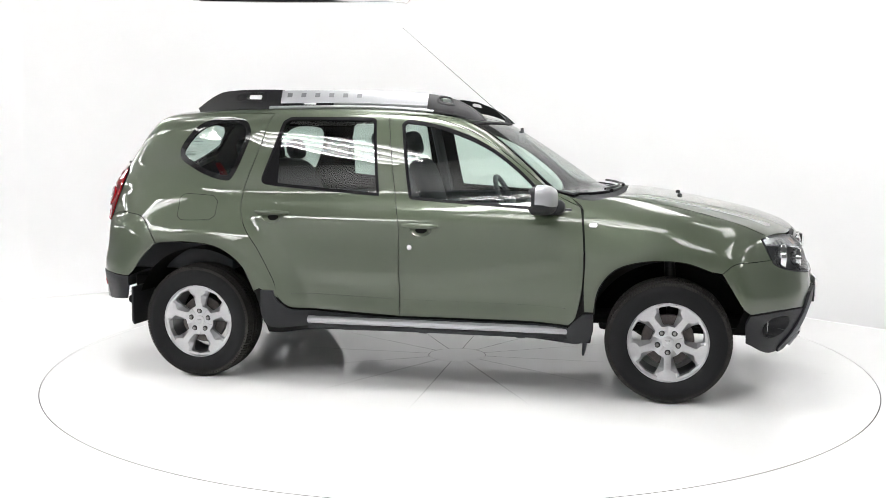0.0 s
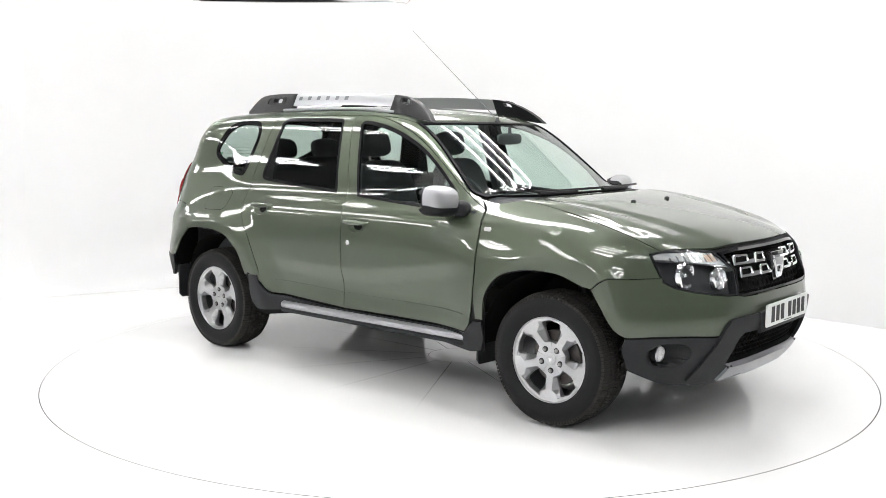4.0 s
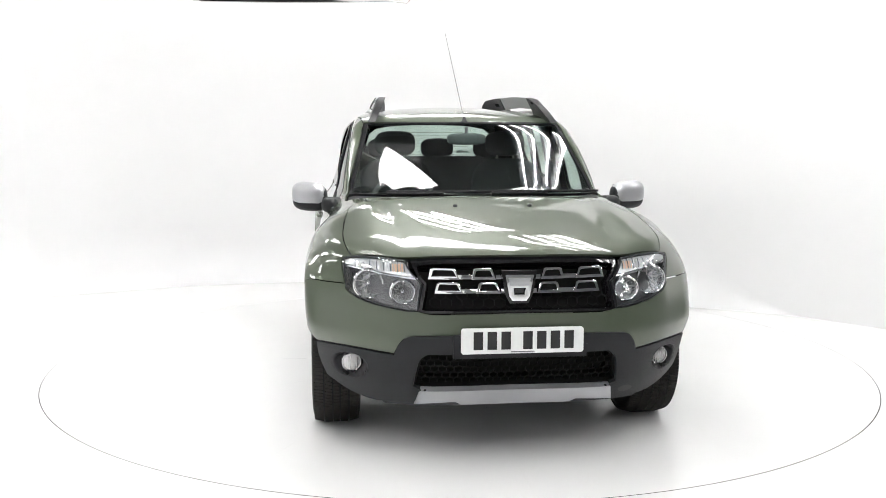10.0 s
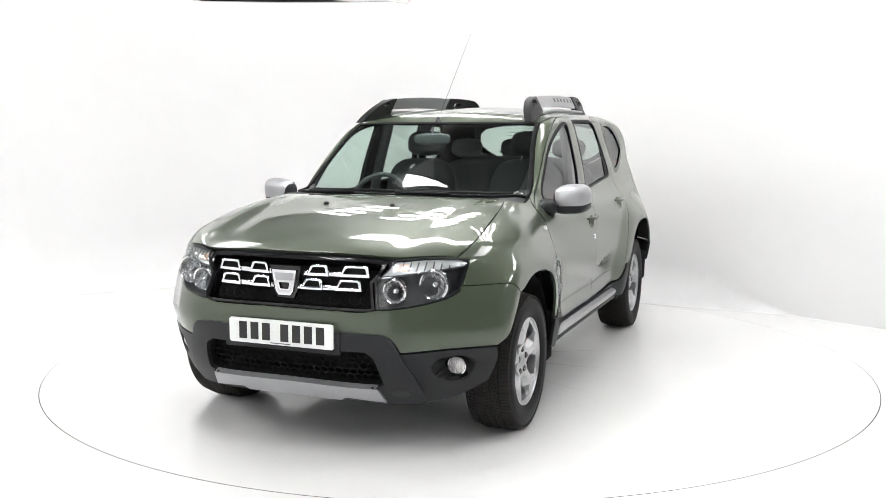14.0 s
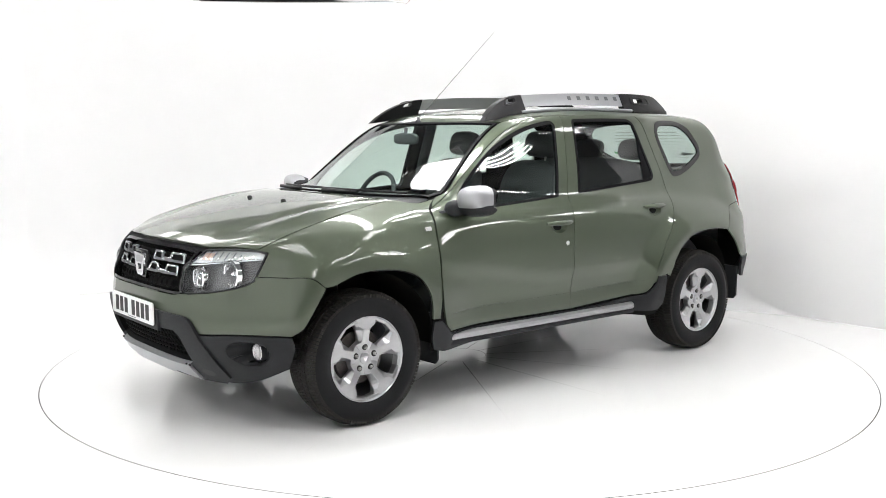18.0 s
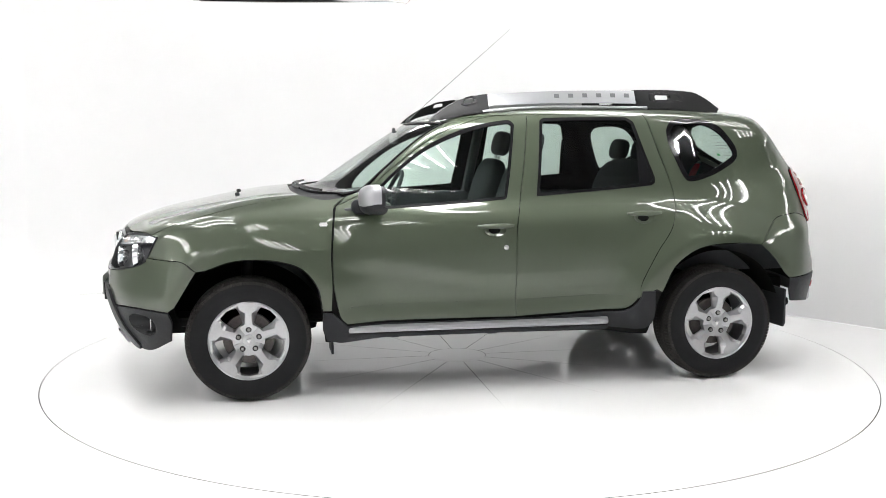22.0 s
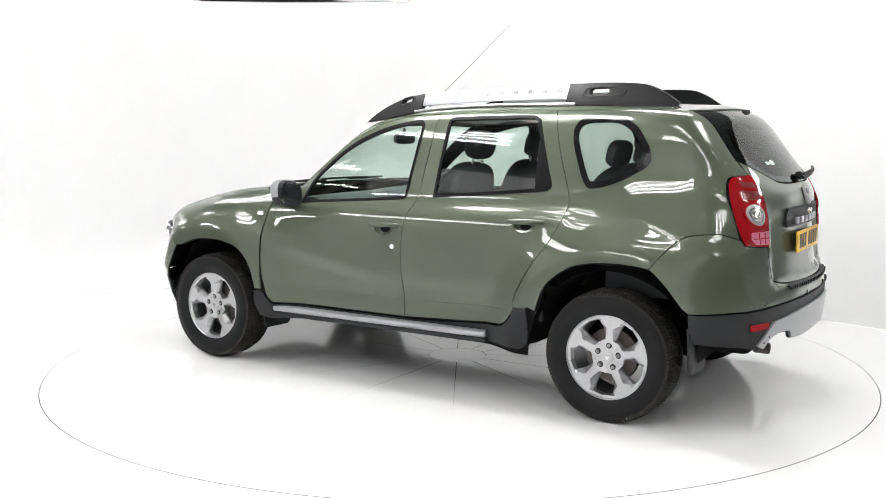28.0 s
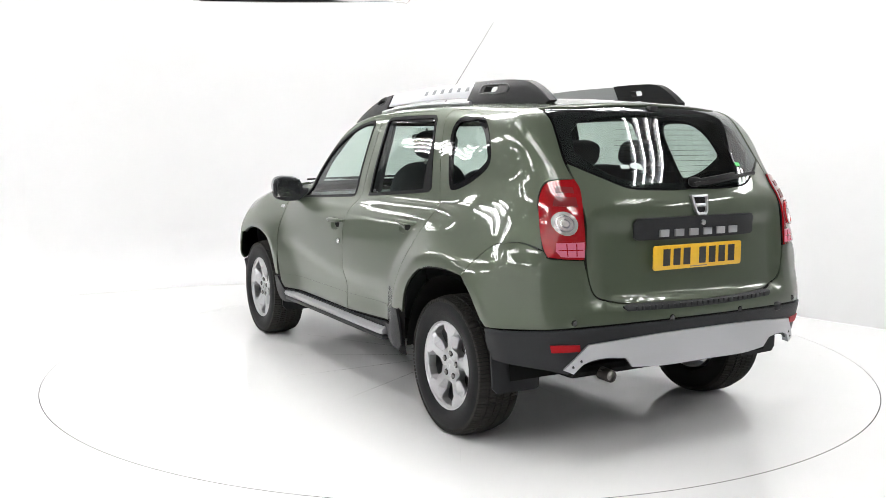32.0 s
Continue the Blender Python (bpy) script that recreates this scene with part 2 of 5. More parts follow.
def prism(bm, outline, lo, hi, place, bevel=0.0, segs=2):
    """Extrude a flat outline between two depths; place(a, b, depth) gives the point."""
    n = len(outline)
    a = [bm.verts.new(place(u, v, lo)) for u, v in outline]
    b = [bm.verts.new(place(u, v, hi)) for u, v in outline]
    bm.faces.new(a[::-1])
    top = bm.faces.new(b)
    for i in range(n):
        bm.faces.new((a[i], a[(i + 1) % n], b[(i + 1) % n], b[i]))
    if bevel:
        bmesh.ops.bevel(bm, geom=list(top.edges), offset=bevel, segments=segs, affect="EDGES", profile=.6)


def sweep_sections(bm, sections, cap=True):
    """Skin closed sections with equal counts."""
    rows = [[bm.verts.new(p) for p in s] for s in sections]
    n = len(rows[0])
    for a, b in zip(rows, rows[1:]):
        for k in range(n):
            bm.faces.new((a[k], a[(k + 1) % n], b[(k + 1) % n], b[k]))
    if cap:
        bm.faces.new(rows[0][::-1])
        bm.faces.new(rows[-1])


# charts over the body form: 'S' polar about the long axis, 'T' from above, 'F' and 'R' round the nose and the tail
def chart_to(c, p):
    x, y, z = p[:, 0], p[:, 1], p[:, 2]
    if c == "S":
        return np.stack([x, np.arctan2(z - .62, y) * .85], 1)
    if c == "T":
        return np.stack([x, y], 1)
    if c == "F":
        return np.stack([np.arctan2(y, x - 1.15) * .95, z], 1)
    return np.stack([np.arctan2(y, -x - 1.15) * .95, z], 1)


def chart_ray(c, q):
    u, v = q[:, 0], q[:, 1]
    k = np.zeros(len(q))
    if c == "S":
        return np.stack([u, k, k + .62], 1), np.stack([k, np.cos(v / .85), np.sin(v / .85)], 1)
    if c == "T":
        return np.stack([u, v, k + .6], 1), np.stack([k, k, k + 1], 1)
    s = 1 if c == "F" else -1
    return np.stack([k + s * 1.15, k, v], 1), np.stack([s * np.cos(u / .95), np.sin(u / .95), k], 1)


def on_forms(pts):
    """Points of the body: 's' by (x, z) from the left side, 't' by (x, y) from above, 'f' or 'r' by (y, z) from front or rear; others stay."""
    out = np.zeros((len(pts), 3))
    idx, o, d = [], [], []
    for i, p in enumerate(pts):
        if not isinstance(p[0], str):
            out[i] = p
            continue
        kind, a, b = p
        oo, dd = {"s": ((a, 0, b), (0, 1, 0)), "t": ((a, b, .6), (0, 0, 1)), "f": ((.8, a, b), (1, 0, 0)), "r": ((-.8, a, b), (-1, 0, 0))}[kind]
        idx.append(i), o.append(oo), d.append(dd)
    if idx:
        out[idx] = root(np.array(o, float), np.array(d, float), 1.8)
    return out


def on_form(kind, a, b):
    return on_forms([(kind, a, b)])[0]


def outline_on(c, pts, step, sharp=38.0):
    """Chart outline through points of the form, rounded but at its corners, evenly stepped."""
    q = chart_to(c, on_forms(pts))
    n = len(q)
    keep = []
    for i in range(n):
        a, b = q[i] - q[i - 1], q[(i + 1) % n] - q[i]
        turn = abs(math.degrees(math.atan2(a[0] * b[1] - a[1] * b[0], a @ b)))
        keep.append(turn > sharp)
    out = []
    for i in range(n):
        p0, p1, p2, p3 = q[i - 1], q[i], q[(i + 1) % n], q[(i + 2) % n]
        m1 = (p2 - p1) if keep[i] else (p2 - p0) / 2
        m2 = (p2 - p1) if keep[(i + 1) % n] else (p3 - p1) / 2
        length = np.linalg.norm(p2 - p1)
        la, lb = np.linalg.norm(m1), np.linalg.norm(m2)
        m1, m2 = m1 * min(1, length / max(la, 1e-6)), m2 * min(1, length / max(lb, 1e-6))
        k = max(1, int(round(length / step)))
        for j in range(k):
            s = j / k
            out.append((2 * s**3 - 3 * s**2 + 1) * p1 + (s**3 - 2 * s**2 + s) * m1 + (3 * s**2 - 2 * s**3) * p2 + (s**3 - s**2) * m2)
    return np.array(out)


def area2(q):
    return 0.5 * float(np.sum(q[:, 0] * np.roll(q[:, 1], -1) - np.roll(q[:, 0], -1) * q[:, 1]))


def shrink(q, d):
    """Offset a closed outline inwards by d."""
    s = 1.0 if area2(q) > 0 else -1.0
    t = np.roll(q, -1, 0) - np.roll(q, 1, 0)
    t = t / np.maximum(np.linalg.norm(t, axis=1), 1e-9)[:, None]
    r = q + d * s * np.stack([-t[:, 1], t[:, 0]], 1)
    if abs(d) > .008:
        far = np.array([np.min(np.linalg.norm(q - v, axis=1)) for v in r])
        r = r[far > abs(d) * .93]
    return r


def inside(q, p):
    r = np.zeros(len(p), bool)
    for a, b in zip(q, np.roll(q, -1, 0)):
        c = (a[1] > p[:, 1]) != (b[1] > p[:, 1])
        with np.errstate(divide="ignore", invalid="ignore"):
            xx = (b[0] - a[0]) * (p[:, 1] - a[1]) / (b[1] - a[1]) + a[0]
        r ^= c & (p[:, 0] < xx)
    return r


def sheet(c, rims, step, gap):
    """Fill chart outlines (the first is the border, the rest are holes) with triangles."""
    rims = [shrink(rims[0], gap)] + [shrink(r, -gap) for r in rims[1:]]
    verts, edges = [], []
    for r in rims:
        k = len(verts)
        verts += [tuple(v) for v in r]
        edges += [(k + i, k + (i + 1) % len(r)) for i in range(len(r))]
    border = np.array(verts)
    lo, hi = rims[0].min(0), rims[0].max(0)
    g = np.stack(np.meshgrid(np.arange(lo[0] + step / 2, hi[0], step), np.arange(lo[1] + step / 2, hi[1], step)), -1).reshape(-1, 2)
    ok = inside(rims[0], g)
    for r in rims[1:]:
        ok &= ~inside(r, g)
    g = g[ok]
    if len(g):
        near = np.full(len(g), 9.0)
        for b in border:
            near = np.minimum(near, np.abs(g - b).sum(1))
        g = g[near > step * .6]
    verts += [tuple(v) for v in g]
    vs, es, fs, _, _, _ = delaunay_2d_cdt([Vector(v) for v in verts], edges, [], 0, 1e-6)
    v2 = np.array([(v.x, v.y) for v in vs])
    tri = np.array(fs)
    mid = v2[tri].mean(1)
    ok = inside(rims[0], mid)
    for r in rims[1:]:
        ok &= ~inside(r, mid)
    tri = tri[ok]
    o, d = chart_ray(c, v2)
    return root(o, d, 2.6), tri


def panel(name, material, parent, c, border, holes=(), step=.03, off=0.0, skirt=.012, gap=.002, both=True, push=None, label="", shape=None, edge=.5):
    """A skin panel of the body, cut to an outline, with its rim folded inwards. both: also its mirror image."""
    rims = [outline_on(c, border, step * edge)]
    rims += [shrink(rims[0], h) if isinstance(h, float) else outline_on(c, h, step * edge) for h in holes]
    p, tri = sheet(c, rims, step, gap)
    n = slope(p)
    p = p + n * off
    if push is not None:
        p = push(p, n)
        e = np.zeros_like(p)
        f = np.cross(p[tri[:, 1]] - p[tri[:, 0]], p[tri[:, 2]] - p[tri[:, 0]])
        f *= np.sign(np.sum(f * n[tri[:, 0]], 1))[:, None]
        for k in range(3):
            np.add.at(e, tri[:, k], f)
        n = e / np.maximum(np.linalg.norm(e, axis=1), 1e-12)[:, None]
    f = np.cross(p[tri[:, 1]] - p[tri[:, 0]], p[tri[:, 2]] - p[tri[:, 0]])
    bad = np.sum(f * n[tri[:, 0]], 1) < 0
    tri[bad] = tri[bad][:, ::-1]
    faces = [tuple(t) for t in tri]
    if skirt:
        count = {}
        for t in tri:
            for a, b in ((t[0], t[1]), (t[1], t[2]), (t[2], t[0])):
                if (b, a) in count:
                    del count[(b, a)]
                else:
                    count[(a, b)] = 1
        v, nn, seen = list(p), list(n), {}
        for a, b in count:
            d = np.cross(p[b] - p[a], n[a])
            d /= max(np.linalg.norm(d), 1e-9)
            k = len(v)
            v += [p[a], p[b], p[b] - n[b] * skirt, p[a] - n[a] * skirt]
            nn += [d, d, d, d]
            faces.append((k + 1, k, k + 3, k + 2))
        p, n = np.array(v), np.array(nn)
    made = []
    if both != "right":
        made.append(link(name, p, faces, material, parent[0] if isinstance(parent, (list, tuple)) else parent, n, label=label))
    if both:
        flip = np.array([1, -1, 1])
        made.append(link(name, p * flip, [f[::-1] for f in faces], material, parent[1] if isinstance(parent, (list, tuple)) else parent, n * flip, label=label))
    return made


def S(*pts):
    return [("s", *p) for p in pts]


def T(*pts):
    return [("t", *p) for p in pts]


def FR(*pts):
    return [("f", *p) for p in pts]


def RR(*pts):
    return [("r", *p) for p in pts]


def sym(pts):
    """Close half an outline (left side) over the centre line."""
    half = [tuple(p) for p in on_forms(pts)]
    return half + [(x, -y, z) for x, y, z in reversed(half) if abs(y) > 1e-3]


def slab(name, outline, holes, lo, hi, place, material, parent, label="", bevel=.0):
    """A flat plate with cut-outs, between two depths; place(u, v, depth) gives the point."""
    rims = [np.array(outline, float)] + [np.array(h, float) for h in holes]
    verts, edges, loops = [], [], []
    for r in rims:
        k = len(verts)
        verts += [tuple(v) for v in r]
        loops.append(list(range(k, k + len(r))))
        edges += [(k + i, k + (i + 1) % len(r)) for i in range(len(r))]
    vs, _, fs, _, _, _ = delaunay_2d_cdt([Vector(v) for v in verts], edges, [], 0, 1e-7)
    v2 = np.array([(v.x, v.y) for v in vs])
    tri = np.array(fs)
    mid = v2[tri].mean(1)
    ok = inside(rims[0], mid)
    for r in rims[1:]:
        ok &= ~inside(r, mid)
    bm = bmesh.new()
    a = [bm.verts.new(place(u, v, lo)) for u, v in v2]
    b = [bm.verts.new(place(u, v, hi)) for u, v in v2]
    for t in tri[ok]:
        bm.faces.new([b[i] for i in t])
        bm.faces.new([a[i] for i in t[::-1]])
    for lp in loops:
        for i in range(len(lp)):
            j, k = lp[i], lp[(i + 1) % len(lp)]
            bm.faces.new((a[j], a[k], b[k], b[j]))
    if bevel:
        bmesh.ops.recalc_face_normals(bm, faces=bm.faces)
        es = [e for e in bm.edges if len(e.link_faces) == 2 and e.calc_face_angle(0) > 1.0 and all(any(v is q for q in b) for v in e.verts)]
        bmesh.ops.bevel(bm, geom=es, offset=bevel, segments=2, affect="EDGES", profile=.6)
    return part(name, bm, material, parent, label)


def arc_pts(cx, cy, rx, ry, n=20, a0=0.0, a1=2 * math.pi):
    m = n if abs(a1 - a0 - 2 * math.pi) < 1e-6 else n - 1
    return [(cx + rx * math.cos(a0 + (a1 - a0) * i / m), cy + ry * math.sin(a0 + (a1 - a0) * i / m)) for i in range(n)]


def smooth_line(pts, k=6):
    """Catmull-Rom through points, open."""
    pts = [np.array(p, float) for p in pts]
    out = []
    for i in range(len(pts) - 1):
        p0, p1, p2, p3 = pts[max(i - 1, 0)], pts[i], pts[i + 1], pts[min(i + 2, len(pts) - 1)]
        for j in range(k):
            s = j / k
            out.append(.5 * (2 * p1 + (p2 - p0) * s + (2 * p0 - 5 * p1 + 4 * p2 - p3) * s * s + (3 * p1 - p0 - 3 * p2 + p3) * s**3))
    return [tuple(p) for p in out] + [tuple(pts[-1])]


def ball(bm, at, size, power=2.5, n=20, cut=None, tilt=None):
    """A rounded box or egg."""
    r = bmesh.ops.create_uvsphere(bm, u_segments=n, v_segments=n // 2 + 2, radius=1)
    for v in r["verts"]:
        c = v.co
        q = Vector([math.copysign(abs(c[i])**(2 / power), c[i]) for i in range(3)])
        q = Vector([q[i] * size[i] for i in range(3)])
        if tilt is not None:
            q = tilt @ q
        v.co = q + Vector(at)
    return r["verts"]
# ---------------------------------------------------------------- studio
TABLE_R = 2.490


def studio():
    # floor with a round opening for the table
    bm = bmesh.new()
    n = 128
    ring = [bm.verts.new(((TABLE_R + .005) * math.cos(a), (TABLE_R + .005) * math.sin(a), 0)) for a in (2 * math.pi * i / n for i in range(n))]
    out = [bm.verts.new((7.6 * math.cos(a), 7.6 * math.sin(a), 0)) for a in (2 * math.pi * i / n for i in range(n))]
    low = [bm.verts.new((v.co.x, v.co.y, -.05)) for v in ring]
    for i in range(n):
        j = (i + 1) % n
        bm.faces.new((ring[i], out[i], out[j], ring[j]))
        bm.faces.new((low[i], ring[i], ring[j], low[j]))
    tagged(part("floor", bm, FLOOR), "glossy white painted studio floor", "floor", kind="structure")
    bm = bmesh.new()
    lathe(bm, [(7.6, 0), (26, 0)], 64, "z")
    tagged(part("hall_floor", bm, CONCRETE), "grey painted concrete hall floor", "floor", kind="structure")
    bm = bmesh.new()
    bmesh.ops.create_circle(bm, cap_ends=True, segments=64, radius=TABLE_R + .1, matrix=pose(0, 0, -.05))
    tagged(part("pit_floor", bm, DARK), "dark pit under the turning table", "pit", kind="structure")
    # curved white backdrop round the table, open towards the camera
    plan = [(-4.42, 2.12), (-3.98, 2.44), (-3.75, 2.60), (-2.5, 3.28), (-1.0, 3.55), (.2, 3.40), (1.1, 2.95), (2.1, 1.98), (2.7, 1.31), (3.1, .86), (3.5, .41), (3.75, .13), (3.9, -.04)]
    pts = []
    for i in range(len(plan) - 1):
        p0, p1, p2, p3 = (Vector(plan[max(0, min(len(plan) - 1, i + k))]) for k in (-1, 0, 1, 2))
        for j in range(8):
            s = j / 8
            pts.append(p1 + (p2 - p1) * s if 7 < i or i < 1 else
                       .5 * (2 * p1 + (p2 - p0) * s + (2 * p0 - 5 * p1 + 4 * p2 - p3) * s * s + (3 * p1 - p0 - 3 * p2 + p3) * s**3))
    pts.append(Vector(plan[-1]))
    bm = bmesh.new()
    rows = []
    for i, p in enumerate(pts):
        d = (pts[min(i + 1, len(pts) - 1)] - pts[max(i - 1, 0)]).normalized()
        inward = Vector((d.y, -d.x))
        cove = .5 * (1 - blend(np.array(i / len(pts)), .52, .66)) + .01
        row = []
        for k in range(7):
            a = k / 6 * math.pi / 2
            q = p + inward * float(cove * (1 - math.sin(a)))
            row.append(bm.verts.new((q.x, q.y, .002 + float(cove) * (1 - math.cos(a)))))
        row.append(bm.verts.new((p.x, p.y, 2.95)))
        b = p - inward * .15
        row.append(bm.verts.new((b.x, b.y, 2.95)))
        row.append(bm.verts.new((b.x, b.y, 0)))
        rows.append(row)
    for a, b in zip(rows, rows[1:]):
        for k in range(len(a) - 1):
            bm.faces.new((a[k], a[k + 1], b[k + 1], b[k]))
    tagged(part("wall_backdrop", bm, WALL), "white curved studio backdrop wall", "wall", kind="structure")
    # hall round the backdrop: grey walls and a grey ribbed roof
    for i, (lo, hi) in enumerate((((-19, -11, 0), (-18.8, 16, 6)), ((12.8, -11, 0), (13, 16, 6)), ((-18.8, 15.8, 0), (12.8, 16, 6)), ((-18.8, -11, 0), (12.8, -10.8, 6)))):
        bm = bmesh.new()
        box(bm, lo, hi)
        tagged(part("wall_" + ("west", "east", "north", "south")[i], bm, HALL), "plain painted hall wall", "wall", kind="structure")
    bm = bmesh.new()
    box(bm, (-12.0, -8.25, .0), (-.4, -8.1, 5.19))
    tagged(part("wall_partition", bm, WALL), "plain white partition wall of the hall", "wall", kind="structure")
    bm = bmesh.new()
    box(bm, (-5.75, -8.09, .0), (-5.6, -2.0, 3.5))
    tagged(part("wall_screen", bm, WALL), "plain white side screen wall of the studio", "wall", kind="structure")
    bm = bmesh.new()
    x = -25.0
    prof = []
    while x < 25.0:
        prof += [(x, 5.2), (x + .20, 5.2), (x + .23, 5.26), (x + .30, 5.26)]
        x += .33
    turn = pose(0, 0, 0, 0, 0, 30.7)
    a = [bm.verts.new(turn @ Vector((x, -25, z))) for x, z in prof]
    b = [bm.verts.new(turn @ Vector((x, 25, z))) for x, z in prof]
    for i in range(len(prof) - 1):
        bm.faces.new((a[i], a[i + 1], b[i + 1], b[i]))
    tagged(part("ceiling", bm, ROOFING, angle=10), "grey ribbed metal hall roof", "ceiling", kind="structure")


def batten_light(at, turn):
    """A hanging bank of four bare fluorescent tubes in a steel tray."""
    e = new("ceiling_light")
    bm = bmesh.new()
    box(bm, (-1.25, -.55, .05), (1.25, .55, .09), .01)
    part("tray", bm, SILVER, e)
    for i in range(4):
        y = -.45 + .30 * i
        bm = bmesh.new()
        lathe(bm, [(0, -1.2), (.024, -1.2), (.024, 1.2), (0, 1.2)], 8, "x", (0, y, .015))
        part("tube", bm, TUBE, e, "lit white tube")
    for x in (-1.0, 1.0):
        bm = bmesh.new()
        tube(bm, [(x, 0, .08), (x, 0, .56)], .006, 6)
        part("hanger", bm, STEEL, e)
    e.matrix_basis = pose(*at, 0, 0, turn)
    return tagged(e, "hanging bank of lit white fluorescent tubes", "ceiling light", "hall lights")


def hanging_panel():
    """A slanted hanging panel: black rails round a white sheet."""
    e = new("hanging_panel")
    a, b, c, d = Vector((-1.58, -.12, 0)), Vector((-.33, -.12, 0)), Vector((-.22, -1.30, 0)), Vector((-1.47, -1.30, 0))
    for name, p, q, sag in (("rear_rail", a, b, .009), ("front_rail", c, d, 0), ("side_rail", d, a, 0)):
        n = (q - p).normalized().cross(Vector((0, 0, 1))) * -.035
        bm = bmesh.new()
        sec = []
        for i in range(17):
            s = i / 16
            m = p + (q - p) * (.001 + .998 * s) + Vector((0, 0, -sag * 4 * s * (1 - s)))
            sec.append([m, m + n, m + n + Vector((0, 0, .12)), m + Vector((0, 0, .12))])
        sweep_sections(bm, sec)
        part(name, bm, GLOSS_BLACK, e, "slightly sagging black rail" if sag else "")
    bm = bmesh.new()
    prism(bm, [(v.x * .95 - .045, v.y * .95 - .035) for v in (a, b, c, d)], .08, .09, lambda u, v, h: Vector((u, v, h)))
    part("sheet", bm, WALL, e, "unlit white sheet")
    bm = bmesh.new()
    prism(bm, [(-.40, .02), (-.375, -.012), (-.315, -.018), (-.295, .0), (-.295, .02)], -.115, -.07, lambda u, v, h: Vector((u, h, v + .004)), .004)
    part("bracket", bm, STEEL, e, "small grey steel bracket")
    for v in (a, b, c, d):
        bm = bmesh.new()
        w = v + ((a + b + c + d) / 4 - v) * .04
        tube(bm, [(w.x, w.y, .06), (w.x, w.y, 2.98)], .006, 6)
        part("cable", bm, STEEL, e)
    e.matrix_basis = pose(0, 0, 2.223)
    return tagged(e, "black framed panel with an unlit white sheet", "panel")


def strip_light():
    """A lit strip in a thin black tray, slung slantwise under the panel."""
    e = new("strip_light")
    for name, y0, y1, z0, z1, m, note in (("tray", -.16, .16, .012, .03, GLOSS_BLACK, ""), ("diffuser", -.15, .15, 0, .0115, DIFFUSER, "lit white diffuser")):
        bm = bmesh.new()
        box(bm, (0, y0, z0), (1.5, y1, z1), .003)
        part(name, bm, m, e, note)
    for x in (.1, 1.4):
        bm = bmesh.new()
        tube(bm, [(x, 0, .028), (x, 0, 3.0)], .005, 6)
        part("cable", bm, STEEL, e)
    e.matrix_basis = pose(-.72, -.31, 2.27, 0, 0, -36.5)
    return tagged(e, "lit white strip light in a thin black tray", "light")


def turntable():
    e = new("turntable")
    bm = bmesh.new()
    lathe(bm, [(0, -.03), (TABLE_R, -.03), (TABLE_R, -.004), (0, -.004)], 128, "z")
    part("drum", bm, DARK, e)
    bm = bmesh.new()
    lathe(bm, [(.0, 0), (.182, 0), (.182, -.004)], 48, "z")
    part("centre_plate", bm, FLOOR, e)
    n = 12
    radii = ((.185, .0022), (.55, .0018), (.95, .0006), (1.25, .00005), (TABLE_R, .00003))
    for i in range(n):
        bm = bmesh.new()
        a0, a1 = 2 * math.pi * i / n, 2 * math.pi * (i + 1) / n
        rows = []
        for k in range(13):
            row = []
            for r, g in radii:
                w = g / r
                a = a0 + w + (a1 - a0 - 2 * w) * k / 12
                row.append(bm.verts.new((r * math.cos(a), r * math.sin(a), 0)))
            rows.append(row)
        for p, q in zip(rows, rows[1:]):
            for j in range(4):
                bm.faces.new((p[j], p[j + 1], q[j + 1], q[j]))
        part("floor_panel", bm, FLOOR, e)
    return tagged(e, "round white turntable flush with the studio floor", "turntable")


studio()
# rows of tubes run slantwise over the hall; 7.0 is an unseen row added as fill
ALONG, ACROSS = Vector((.5105, -.8599)), Vector((.8599, .5105))
for shift in (7.0, 2.35, -2.3, -6.6, -11.2):
    for k in range(-5, 4):
        c = ACROSS * shift + ALONG * (k * 3.7 - .6)
        if -17 < c.x < 11.5 and -7.4 < c.y < 12:
            batten_light((c.x, c.y, 4.7), -59.3)
hanging_panel()
strip_light()
table = turntable()
# ---------------------------------------------------------------- the car: skin
car = tagged(new("car"), "olive green off-road car with black lower cladding, on a turntable", "car")

DOOR_F = [(.862, 1.028), (.874, .978), (.891, .784), (.887, .607), (.855, .446), (.816, .400)]
B_LINE = [(-.128, .404), (-.124, .872), (-.168, 1.071), (-.236, 1.526)]
DOOR_TOP = [(-.05, 1.518), (.07, 1.495), (.17, 1.463), (.268, 1.422), (.37, 1.362), (.469, 1.290), (.57, 1.210), (.662, 1.132), (.76, 1.072)]
DOOR_R = [(-.742, .433), (-.821, .492), (-.850, .598), (-.936, .758), (-1.026, .884), (-1.074, 1.005), (-1.076, 1.105), (-.989, 1.366), (-.936, 1.535)]
WIN_F = [(.660, 1.008), (.637, 1.100), (.548, 1.200), (.415, 1.308), (.305, 1.374), (.190, 1.424), (.070, 1.462), (-.05, 1.486), (-.125, 1.492), (-.152, 1.470), (-.090, 1.071), (-.072, 1.056)]
WIN_R = [(-.264, 1.071), (-.306, 1.490), (-.330, 1.506), (-.818, 1.512), (-.866, 1.488), (-.972, 1.168), (-.971, 1.142), (-.945, 1.126)]


def rounded(q, times=2):
    """Cut the corners of a closed outline."""
    q = np.array(q)
    for _ in range(times):
        nx = np.roll(q, -1, 0)
        q = np.stack([q * .78 + nx * .22, q * .22 + nx * .78], 1).reshape(-1, 2)
    return [tuple(v) for v in q]


